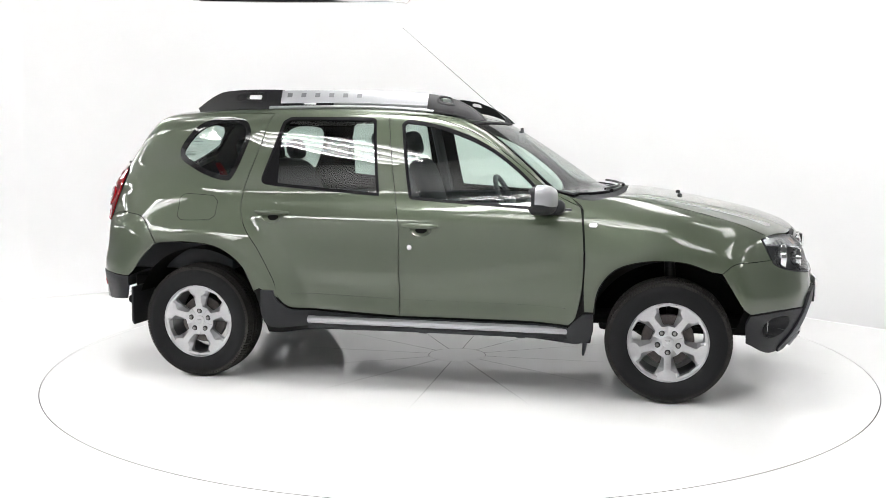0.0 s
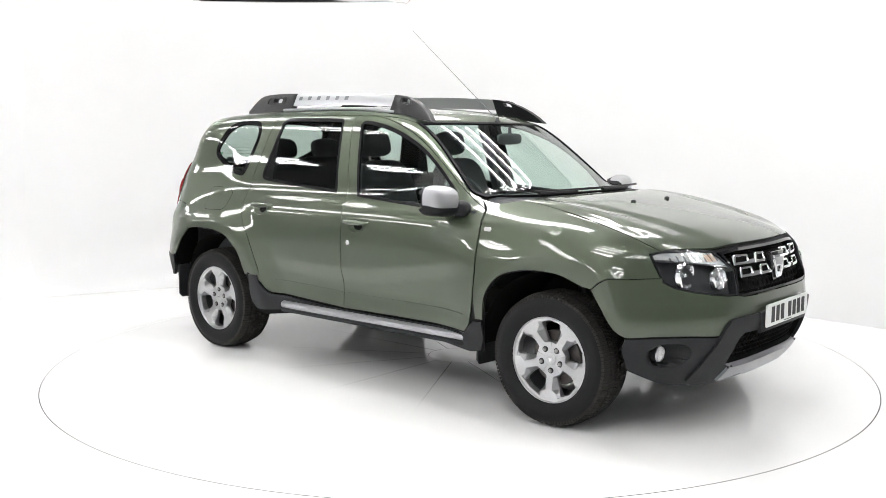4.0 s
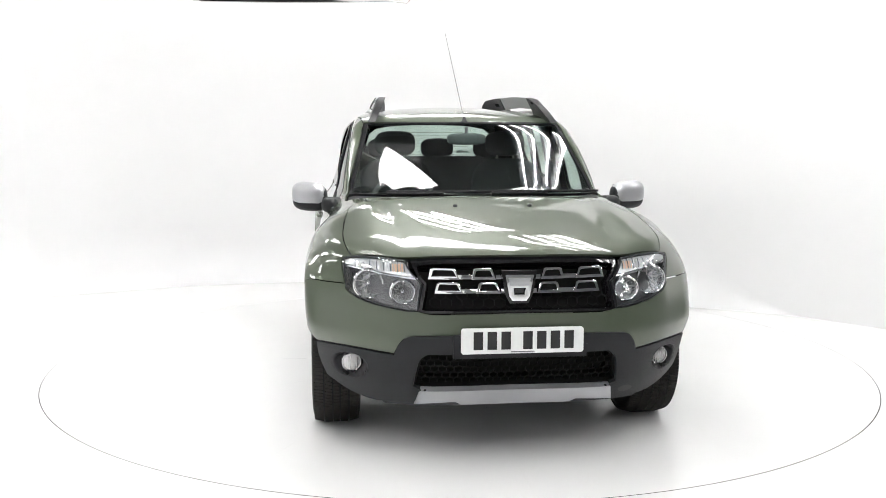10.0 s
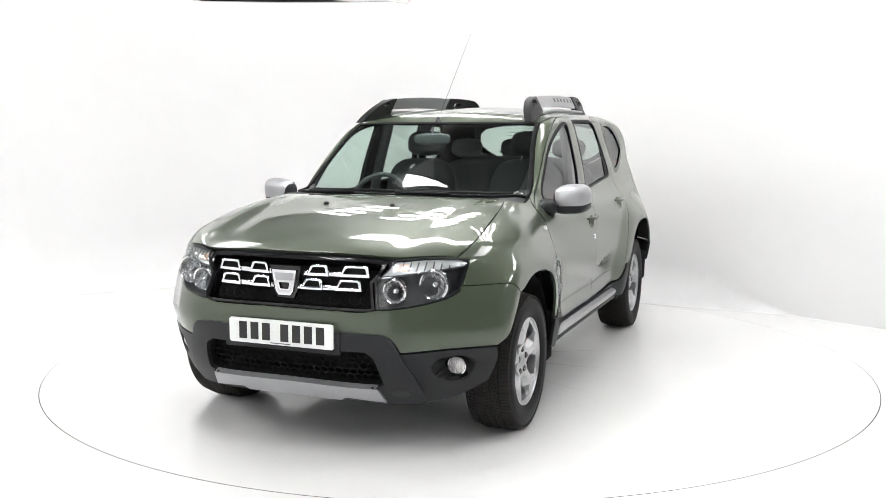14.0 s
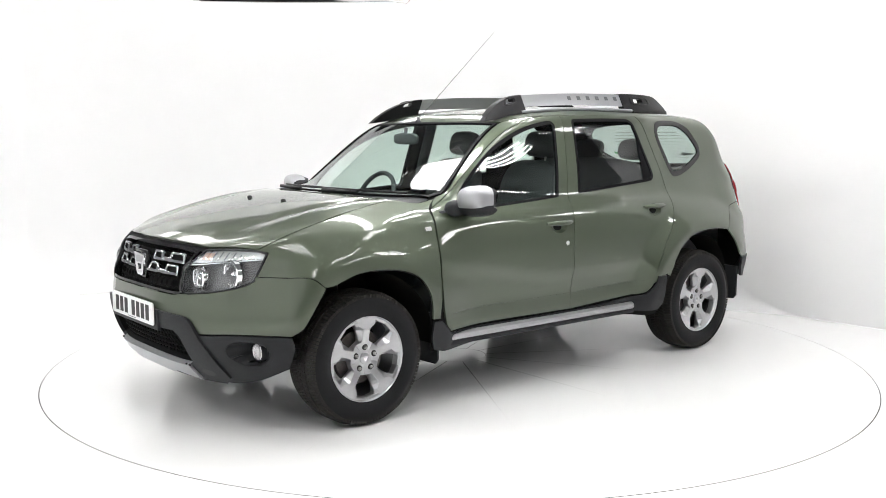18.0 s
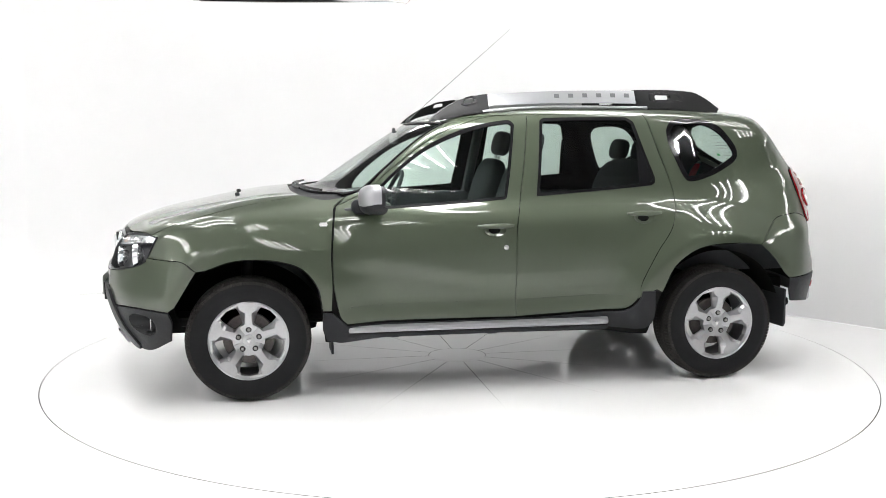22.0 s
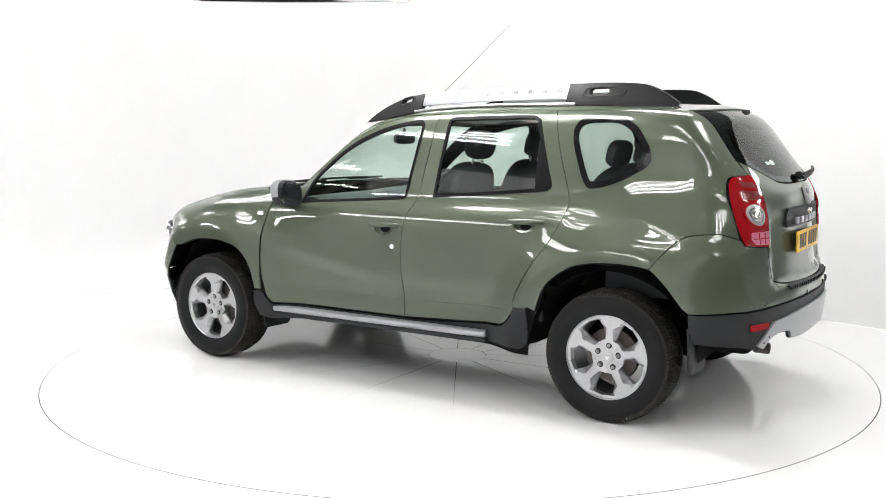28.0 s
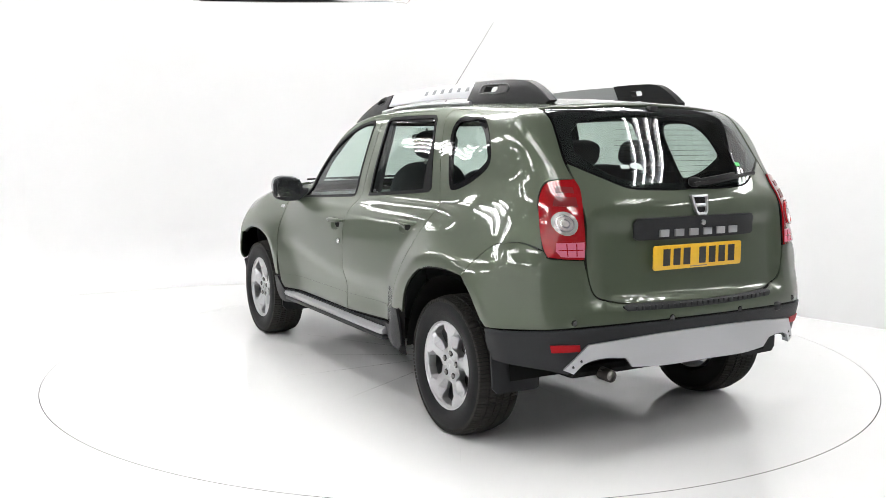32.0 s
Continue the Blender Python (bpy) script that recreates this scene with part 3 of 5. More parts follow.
WIN_Q = rounded([(-1.026, 1.500), (-1.365, 1.508), (-1.520, 1.292), (-1.368, 1.196), (-1.229, 1.148), (-1.150, 1.150)])
ARCH_F = [(1.725, .430), (1.705, .528), (1.643, .629), (1.543, .716), (1.422, .756), (1.290, .765), (1.159, .750), (1.049, .706), (.973, .607), (.947, .478)]
ARCH_R = [(-.929, .410), (-.966, .527), (-1.029, .667), (-1.142, .758), (-1.253, .792), (-1.412, .801), (-1.549, .782), (-1.642, .713), (-1.714, .622), (-1.761, .481)]
HOOD_SEAM = [(1.05, .648), (1.11, .668), (1.31, .705), (1.62, .733), (1.75, .725), (1.832, .698)]
ROOF_EDGE = [(.19, .600), (-.10, .612), (-.50, .612), (-.93, .606), (-1.40, .592), (-1.60, .562)]
LAMP = [(1.795, .735, .871), (1.823, .695, .885), (1.900, .580, .888), (1.963, .467, .880), (2.038, .420, .805), (2.052, .405, .788), (2.088, .427, .673), (2.069, .476, .674), (1.994, .603, .692), (1.906, .696, .719), (1.861, .727, .745)]
TAIL = [(-1.913, 0.576, 1.221), (-1.882, 0.629, 1.218), (-1.855, 0.663, 1.211), (-1.846, 0.682, 1.194), (-1.849, 0.702, 1.159), (-1.862, 0.719, 1.112), (-1.894, 0.740, 1.044), (-1.915, 0.746, 0.982), (-1.929, 0.737, 0.928), (-1.939, 0.724, 0.900), (-1.971, 0.660, 0.894), (-1.998, 0.583, 0.890), (-2.000, 0.580, 0.950), (-1.999, 0.588, 1.057), (-1.966, 0.576, 1.149), (-1.942, 0.570, 1.188)]
F_SEAM = S((1.854, .763), (1.760, .760), (1.661, .756), (1.595, .707))
R_SEAM = S((-1.850, .956), (-1.774, .952), (-1.690, .933), (-1.608, .850), (-1.562, .788))
F_DARK = [(1.729, .832, .491), (1.840, .765, .497), (1.943, .667, .499), (2.043, .522, .489), (2.064, .497, .541), (2.078, .469, .563), (2.134, .256, .573)]
R_DARK = [("r", 0, .628), ("r", .308, .625), (-2.085, .55, .617), (-2.006, .730, .607), (-1.930, .81, .602), (-1.849, .859, .597)]

hood = panel("bonnet", PAINT, car, "T", sym(T((1.09, 0), (1.085, .40)) + T(*HOOD_SEAM) + T((1.90, .585), (1.963, .467), (2.01, .25), (2.03, 0))), both=False, step=.02, edge=.7)[0]
fenders = panel("front_wing", PAINT, car, "S", S((.90, .478), (.894, .607), (.898, .784), (.881, .978), (.868, 1.030)) + T((.80, .712), (.93, .714))
                + T(*HOOD_SEAM) + [LAMP[0], LAMP[-1]] + F_SEAM + S(*ARCH_F[3:]), step=.02, edge=.7)
CUPS = [arc_pts(.000, .893, .062, .036, 16), arc_pts(-.872, .950, .062, .036, 16)]
front_doors = panel("front_door", PAINT, car, "S", S(*DOOR_F, *B_LINE, *DOOR_TOP), [S(*WIN_F), S(*CUPS[0])], step=.024, edge=.6)
rear_doors = panel("rear_door", PAINT, car, "S", S(*B_LINE[::-1], *DOOR_R), [S(*WIN_R), S(*CUPS[1])], step=.024, edge=.6)
quarters = panel("rear_wing", PAINT, car, "S", S(*DOOR_R[1:]) + T(*ROOF_EDGE[3:]) + RR((.548, 1.532), (.560, 1.48), (.571, 1.40), (.583, 1.30))
                 + TAIL[:9] + R_SEAM + S(*ARCH_R[5::-1][:-1]) + S((-.930, .545)), [S(*WIN_Q)], step=.02, edge=.7)
pillars = panel("roof_side_rail", PAINT, car, "S", T((.795, .710), (.70, .694), (.586, .667), (.46, .634), (.35, .612), (.235, .597)) + T(*ROOF_EDGE[:4]) + S((-.936, 1.537), (-.236, 1.528), *DOOR_TOP, (.855, 1.032)))
roof = panel("roof", PAINT, car, "T", sym(T((.350, 0), (.335, .20), (.285, .40), (.215, .592)) + T(*ROOF_EDGE) + T((-1.672, .42), (-1.71, .20), (-1.72, 0))), both=False)[0]
f_bumper = panel("front_bumper", PAINT, car, "F", sym([("f", 0, .669), ("f", .368, .664)] + LAMP[6:] + F_SEAM + S(*ARCH_F[2:0:-1]) + F_DARK + [("f", 0, .575)]), both=False)[0]
r_bumper = panel("rear_bumper", PAINT, car, "R", sym([("r", 0, .693), ("r", .421, .700), ("r", .525, .722), ("r", .562, .755), ("r", .582, .817), TAIL[11], TAIL[10], TAIL[9], TAIL[8]] + R_SEAM + S(*ARCH_R[7:9], (-1.751, .591)) + R_DARK[::-1]), both=False)[0]
tailgate = panel("tailgate", PAINT, car, "R", sym(RR((0, 1.175), (.14, 1.172), (.34, 1.183), (.452, 1.228), (.574, 1.290), (.577, 1.25), (.578, 1.19), (.582, 1.05), (.588, .921), (.580, .817), (.560, .757), (.522, .724), (.421, .702), (0, .695))), both=False)[0]

# dark shell behind the joints
panel("inner_shell", DARK, car, "S", S((.93, .30), (.95, .47)) + S(*ARCH_F[-2:2:-1]) + S((1.60, .72), (1.70, .76)) + T((1.74, .70), (1.31, .66), (1.0, .64), (.82, .66), (.60, .64), (.40, .60), (.20, .57), (-.50, .575), (-1.40, .555), (-1.56, .51))
      + RR((.53, 1.50), (.56, 1.25)) + S((-1.85, .98)) + S((-1.60, .84)) + S(*ARCH_R[5::-1]) + S((-.90, .28)), [S(*WIN_F), S(*WIN_R), S(*WIN_Q)], off=-.016, skirt=0, gap=-.004)
panel("nose_shell", DARK, car, "F", sym([("f", 0, .90), ("f", .40, .90), ("f", .66, .89), ("f", .74, .80), ("f", .84, .55), ("f", .84, .35), ("f", .50, .28), ("f", 0, .28)]), off=-.075, skirt=0, both=False)
panel("tail_shell", DARK, car, "R", sym([("r", 0, 1.16), ("r", .40, 1.18), ("r", .56, 1.24), ("r", .70, 1.1), ("r", .76, .95), ("r", .80, .62), ("r", .72, .47), ("r", 0, .50)]), off=-.02, skirt=0, both=False)

# glass
def inset(border, d):
    """Move the straight sides of an outline inwards by d and round its corners."""
    a = np.array(border)
    s = 1.0 if area2(a) > 0 else -1.0
    t = np.roll(a, -1, 0) - a
    t /= np.linalg.norm(t, axis=1)[:, None]
    n = s * np.stack([-t[:, 1], t[:, 0]], 1)
    q = []
    for i in range(len(a)):
        b = n[i - 1] + n[i]
        q.append(a[i] + b * d / max(1 + n[i - 1] @ n[i], .5))
    q = np.array(q)
    for _ in range(2):
        nx = np.roll(q, -1, 0)
        q = np.stack([q * .78 + nx * .22, q * .22 + nx * .78], 1).reshape(-1, 2)
    return [tuple(v) for v in q]


def window(border, glass, parents, name="window_glass", width=.014, seal=TRIM):
    hole = width if isinstance(width, float) else S(*inset(width, 0))
    panel("window_seal", seal, parents, "S", S(*border), [hole], off=.002, gap=-.001, step=.025)
    return panel(name, glass, parents, "S", S(*border), off=-.006, skirt=0, gap=.012, step=.04)


window(WIN_F, GLASS, front_doors)
window(WIN_R, TINTED, rear_doors)
window(WIN_Q, TINTED, quarters, width=.024, seal=GLOSS_BLACK)
SCREEN = T((1.03, 0), (.99, .40), (.91, .60), (.82, .694), (.70, .682), (.586, .655), (.46, .622), (.35, .600), (.235, .584), (.29, .40), (.338, .20), (.352, 0))
screen = panel("windscreen", GLASS, car, "T", sym(SCREEN), off=-.004, skirt=0, both=False, gap=.01, step=.05)[0]
panel("windscreen_seal", TRIM, screen, "T", sym(SCREEN), [.013], off=.001, both=False, gap=-.002)
panel("cowl", PLASTIC, car, "T", sym(T((1.085, 0), (1.08, .40), (1.045, .645), (.93, .706), (.82, .704), (.91, .60), (.99, .40), (1.03, 0))), off=-.012, both=False)
REARWIN = RR((0, 1.558), (.30, 1.553), (.45, 1.544), (.538, 1.528), (.553, 1.48), (.565, 1.40), (.577, 1.296), (.452, 1.233), (.34, 1.188), (.14, 1.177), (0, 1.178))
rear_glass = panel("rear_window", TINTED, tailgate, "R", sym(REARWIN), off=-.002, skirt=0, both=False, gap=.003, step=.05)[0]
panel("rear_window_border", GLOSS_BLACK, rear_glass, "R", sym(REARWIN), [sym(RR((0, 1.505), (.30, 1.495), (.44, 1.472), (.495, 1.43), (.520, 1.34), (.45, 1.272), (.35, 1.222), (.14, 1.206), (0, 1.206)))], off=-.004, both=False, gap=.001)

# cladding
SILL = [(.947, .470), (.895, .470), (.862, .440), (.816, .392), (-.125, .396), (-.742, .425), (-.829, .486), (-.845, .538), (-.921, .538), (-.929, .410), (-.915, .350), (-.87, .318), (.84, .300), (.925, .315), (.950, .38)]
panel("sill_cladding", PLASTIC, car, "S", S(*SILL), off=.008)
POCKET = arc_pts(.712, .409, .080, .058, 20)
LOWGRILLE = sym([("f", 0, .500), ("f", .385, .498), ("f", .418, .470), ("f", .441, .350), ("f", .40, .335), ("f", 0, .345)])
low_front = panel("lower_front_bumper", PLASTIC, car, "F", sym([("f", 0, .571)] + [(x, y, z - .004) for x, y, z in F_DARK[::-1]] + S(ARCH_F[0], (1.735, .33)) + [("f", .70, .27), ("f", .60, .245), ("f", .42, .25), ("f", 0, .262)]), [LOWGRILLE, FR(*POCKET), FR(*[(-y, z) for y, z in POCKET])], both=False, off=.003)[0]
panel("bumper_surround", PLASTIC, low_front, "F", sym([("f", 0, .577), ("f", .256, .577), ("f", .465, .567), ("f", .500, .538), ("f", .525, .48), ("f", .588, .278), ("f", .555, .250), ("f", .42, .252), ("f", 0, .262)]), [LOWGRILLE], off=.016, skirt=.022, both=False, gap=.0)
panel("front_skid_plate", SILVER, low_front, "F", sym([("f", 0, .350), ("f", .413, .340), ("f", .432, .268), ("f", .26, .284), ("f", .235, .270), ("f", 0, .274)]), off=.030, skirt=.03, both=False)
low_rear = panel("lower_rear_bumper", PLASTIC, car, "R", sym([("r", 0, .624), ("r", .308, .621)] + [(x, y, z - .004) for x, y, z in R_DARK[2:]] + S((-1.748, .589), (-1.752, .52), (-1.775, .45)) + [("r", .74, .425), ("r", .665, .408), ("r", .60, .452), ("r", .52, .470), ("r", .43, .466), ("r", .39, .426), ("r", 0, .420)]), both=False, off=.004)[0]
panel("rear_skid_plate", SILVER, low_rear, "R", sym([("r", 0, .577), ("r", .305, .570), ("r", .600, .543), ("r", .688, .434), ("r", .645, .414), ("r", .600, .462), ("r", .52, .480), ("r", .43, .474), ("r", .395, .432), ("r", .25, .424), ("r", 0, .428)]), off=.016, skirt=.03, both=False)
# ---------------------------------------------------------------- wheels
def wheel(at, side, spin):
    """An alloy wheel with five broad spokes in a treaded tyre; +y is its outer face."""
    e = new("wheel")
    e.parent = car
    bm = bmesh.new()
    w, r = .108, .331
    prof = [(.208, -w + .012), (.225, -w), (.232, -w - .001), (.236, -w - .004), (.27, -w - .006), (.286, -w - .003), (.289, -w - .001), (.305, -w + .004), (.314, -w + .010), (.321, -w + .03), (.323, 0), (.321, w - .03), (.314, w - .010), (.305, w - .004), (.289, w + .001), (.286, w + .003), (.27, w + .006), (.236, w + .004), (.232, w + .001), (.225, w), (.208, w - .012)]
    lathe(bm, prof, 72)
    tyre = part("tyre", bm, RUBBER, e)
    bm = bmesh.new()
    rnd = random.Random(4)
    n = 112
    for row, (y0, y1, zz) in enumerate(((-.106, -.062, .003), (-.055, -.020, .005), (-.014, .014, .005), (.020, .055, .005), (.062, .106, .003))):
        for i in range(n):
            a = 2 * math.pi * (i + .5 * (row % 2)) / n
            d = 2 * math.pi / n * .39
            skew = .012 * (1 if row in (1, 3) else 0) * (1 if row == 1 else -1)
            vs = []
            for rr, k in ((.318, 0), (.3265 + zz, 1)):
                for aa, yy in ((a - d - skew, y0), (a + d - skew, y0), (a + d + skew, y1), (a - d + skew, y1)):
                    q = rr - ((.011 if k else .016) if abs(yy) > .09 else 0)
                    vs.append(bm.verts.new((q * math.cos(aa), yy, q * math.sin(aa))))
            for f in ((4, 5, 6, 7), (0, 1, 5, 4), (1, 2, 6, 5), (2, 3, 7, 6), (3, 0, 4, 7)):
                bm.faces.new([vs[j] for j in f])
    part("tread", bm, TREAD, tyre)
    bm = bmesh.new()
    lathe(bm, [(.203, .086), (.207, .095), (.210, .0985), (.214, .0985), (.216, .094), (.216, .086)], 72)
    rim_ring = part("rim", bm, ALLOY, e)
    bm = bmesh.new()
    lathe(bm, [(.190, -.10), (.196, -.02), (.199, .050), (.204, .088)], 64)
    part("barrel", bm, BARREL, rim_ring, "shaded grey inner barrel")
    bm = bmesh.new()
    lathe(bm, [(.0, .02), (.135, .02), (.138, .012), (.138, -.005), (0, -.005)], 40)
    part("brake_disc", bm, DISC, e)
    for i in range(5):
        a0 = radians(90 + 72 * i + spin)
        bm = bmesh.new()
        # rows of a spoke: radius, half angle, half width of the flat crest, depth, drop to the rim of the opening
        st = [(.026, 36, .012, .072, 0), (.060, 36, .018, .073, .002), (.085, 36, .021, .079, .010), (.0862, 22, .021, .0795, .016), (.092, 18, .019, .081, .020), (.135, 17.5, .017, .088, .028),
              (.150, 18, .018, .090, .028), (.170, 19, .044, .090, .014), (.184, 20, .049, .0905, .011), (.190, 22.5, .051, .091, .009), (.1935, 36, .052, .0915, .007), (.206, 36, .055, .0925, .003)]
        rows = []
        for rr, half, crest, dep, drop in st:
            h = radians(half)
            c1 = min(crest / rr, h * .8)
            row = []
            for an, dd in ((-h, -.045), (-h, -drop - .004), (-h * .96 - c1 * .04, -drop), (-c1, 0), (-c1 * .5, .001), (c1 * .5, .001), (c1, 0), (h * .96 + c1 * .04, -drop), (h, -drop - .004), (h, -.045)):
                row.append(bm.verts.new((rr * math.cos(a0 + an), dep + dd, rr * math.sin(a0 + an))))
            rows.append(row)
        for p, q in zip(rows, rows[1:]):
            for k in range(9):
                bm.faces.new((p[k], p[k + 1], q[k + 1], q[k]))
        part("spoke", bm, ALLOY, e, angle=5)
        bm = bmesh.new()
        nx, nz = .057 * math.cos(a0), .057 * math.sin(a0)
        # raised black disc: the shade of the nut's recess as colour
        lathe(bm, [(0, .0765), (.0145, .0765), (.016, .073)], 20, "y", (nx, 0, nz))
        seat = part("nut_recess_shade", bm, INK, e)
        bm = bmesh.new()
        lathe(bm, [(0, .085), (.005, .085), (.009, .082), (.009, .074)], 6, "y", (nx, 0, nz))
        part("wheel_nut", bm, STEEL, seat, "dark steel wheel nut")
    bm = bmesh.new()
    lathe(bm, [(0, .0785), (.024, .0785), (.029, .0755), (.031, .071)], 40)
    hub = part("hub_cap", bm, ALLOY, e)
    bm = bmesh.new()
    prism(bm, [(-.014, .010), (.014, .010), (.004, -.014), (-.004, -.014)], .0775, .0795, lambda u, v, d: Vector((u, d, v)), .001)
    part("badge", bm, CHROME, hub)
    e.matrix_basis = pose(*at, 0, 0, 0 if side > 0 else 180)
    return e


for sx, sy, spin in ((1, 1, 0), (-1, 1, 6), (1, -1, 36), (-1, -1, 0)):
    wheel((sx * WHEEL_X, sy * .772, .329), sy, spin)
    # wheel well
    bm = bmesh.new()
    lathe(bm, [(.02, .42), (.43, .42), (.43, .855)], 40, "y", (sx * WHEEL_X, 0, WHEEL_Z - .005), (radians(2), radians(178)))
    for v in bm.verts:
        out = max(sx * v.co.x - WHEEL_X, 0)
        v.co.y = sy * (v.co.y - (.13 if sx > 0 else .06) * min(1, out / .40)**2 * (v.co.y > .6))
    part("wheel_well", bm, DARK, car)
    bm = bmesh.new()
    tube(bm, [(sx * WHEEL_X + .03, sy * .60, .36), (sx * WHEEL_X + .0, sy * .56, .74)], [.030, .030], 12)
    part("shock_absorber", bm, PLASTIC, car)
# ---------------------------------------------------------------- lamps, grille and badges
def fx(y, z):
    return float(on_form("f", y, z)[0])


def rx(y, z):
    return float(on_form("r", y, z)[0])


def dot_plate(name, y, z, r, front, material, parent, off=.004, depth=.008, n=20):
    """A small round cap on the nose or tail."""
    x = fx(y, z) if front else rx(y, z)
    s = 1 if front else -1
    bm = bmesh.new()
    lathe(bm, [(0, x + s * off), (r * .8, x + s * off), (r, x + s * (off - .002)), (r, x - s * depth)], n, "x", (0, y, z))
    return part(name, bm, material, parent)


STRIP = [(1.800, .735, .866), (1.823, .695, .882), (1.900, .580, .885), (1.963, .467, .877), (2.030, .424, .812), (1.995, .50, .818), (1.925, .60, .832), (1.86, .69, .842), (1.818, .734, .846)]
lamps = panel("headlight", LENS, car, "F", LAMP, off=.002, skirt=0, gap=.004, step=.03, label="clear headlight with grey housing and ribbed upper strip")
panel("lamp_seal", PLASTIC, lamps, "F", LAMP, [.009], off=0, skirt=.05, gap=.002)
panel("housing", HOUSING, lamps, "F", LAMP, off=-.048, skirt=0, gap=.004)
panel("indicator_strip", WHITE_LENS, lamps, "F", STRIP, off=-.010, skirt=.03, gap=.003, step=.02, label="ribbed clear strip")
for i in range(18):
    y = .462 + .0145 * i
    z1 = .874 - .03 * max(0, (y - .62) / .1)
    z0 = .835
    panel("strip_rib", CHROME if i % 2 else STEEL, lamps, "F", FR((y, z0), (y + .004, z0), (y + .004, z1), (y, z1)), off=-.007, skirt=.003, gap=0, step=.02)
panel("amber_insert", AMBER, lamps, "F", FR((.484, .836), (.530, .834), (.530, .866), (.484, .868)), off=-.0085, skirt=0, gap=.0, step=.02, label="amber indicator insert")
panel("divider", CHROME, lamps, "F", [(2.036, .421, .810), (1.995, .502, .817), (1.925, .602, .831), (1.86, .692, .841), (1.818, .736, .845), (1.820, .736, .840), (1.864, .690, .835), (1.927, .602, .826), (1.997, .502, .811), (2.038, .421, .803)], off=-.006, skirt=.01, gap=0, step=.02)
for k, sy in enumerate((1, -1)):
    for y, z, r in ((.628, .772, .058), (.487, .748, .046)):
        bm = bmesh.new()
        x = fx(y, z) - .030
        lathe(bm, [(r + .004, x + .012), (r, x + .014), (r * .97, x + .004), (r * .8, x - .018), (r * .5, x - .034), (.012, x - .040)], 40, "x", (0, sy * y, z))
        bm.verts.ensure_lookup_table()
        for i, v in enumerate(bm.verts):
            turn, ring = divmod(i, 6)
            if 1 < ring < 5:
                v.co.x += (.005, -.003, .004, -.005)[(turn + ring) % 4]
        bowl = part("reflector", bm, REFLECTOR, lamps[k], "bright faceted reflector bowl", angle=6)
        bm = bmesh.new()
        lathe(bm, [(r + .002, x + .013), (r + .006, x + .017), (r + .010, x + .012), (r + .010, x - .01)], 36, "x", (0, sy * y, z))
        part("bezel", bm, CHROME, bowl)
        bm = bmesh.new()
        ball(bm, (x - .008, sy * y, z), (.022, .012, .012), 2)
        part("bulb", bm, CHROME, lamps[k])
        for a in range(8):
            bm = bmesh.new()
            an = a * math.pi / 4 + .2
            tube(bm, [(x - .036, sy * (y + .012 * math.cos(an)), z + .012 * math.sin(an)), (x - .017, sy * (y + .8 * r * math.cos(an)), z + .8 * r * math.sin(an))], .0016, 4)
            part("facet_rib", bm, STEEL, lamps[k])

GRILLE = sym(FR((0, .886), (.30, .884), (.447, .872), (.418, .800), (.402, .786), (.424, .676), (.408, .667), (.360, .666), (0, .671)))
grille = panel("grille", GLOSS_BLACK, car, "F", GRILLE, [.014], off=-.004, skirt=.05, gap=.001, both=False, label="black grille with chrome bars")[0]
panel("grille_back", DARK, grille, "F", GRILLE, off=-.052, skirt=0, both=False)
panel("bonnet_lip", TRIM, grille, "F", sym(FR((0, .905), (.30, .900), (.455, .885), (.447, .870), (.30, .882), (0, .884))), off=-.012, skirt=0, both=False)


def honeycomb(name, parent, y0, y1, z0, z1, size, back, keep):
    """Joined six-sided mesh of thin bars behind an opening."""
    bm = bmesh.new()
    done = set()
    w, h = size * math.sqrt(3), size * .9
    row = 0
    z = z0
    while z < z1:
        y = y0 + (w / 2 if row % 2 else 0)
        while y < y1:
            c = [(y + w / 2 * a, z + h * b) for a, b in ((0, 1), (1, .5), (1, -.5), (0, -1), (-1, -.5), (-1, .5))]
            for i in range(6):
                p, q = c[i], c[(i + 1) % 6]
                key = (round(p[0] + q[0], 3), round(p[1] + q[1], 3))
                if key in done or not (keep(*p) and keep(*q)):
                    continue
                done.add(key)
                a, b = (Vector((float(front_x(np.array(abs(v[0])), np.array(v[1]))) - back, v[0], v[1])) for v in (p, q))
                tube(bm, [a, b], .0028, 4, 1.6, cap=False)
            y += w
        z += h * 1.5
        row += 1
    return part(name, bm, DARK, parent)


honeycomb("grille_mesh", grille, -.42, .42, .672, .75, .026, .040, lambda y, z: abs(y) < .395 and .672 < z < .76)
panel("grille_tunnel", DARK, low_front, "F", LOWGRILLE, [.006], off=-.001, skirt=.075, gap=0, both=False)
honeycomb("lower_grille_mesh", low_front, -.44, .44, .34, .50, .0195, .030, lambda y, z: abs(y) < .425 and .342 < z < .498)


def trapezoid(y0, y1, z0, z1, slant):
    return [(y0, z0), (y1, z0), (y1 - slant, z1), (y0 + slant * .4, z1)]


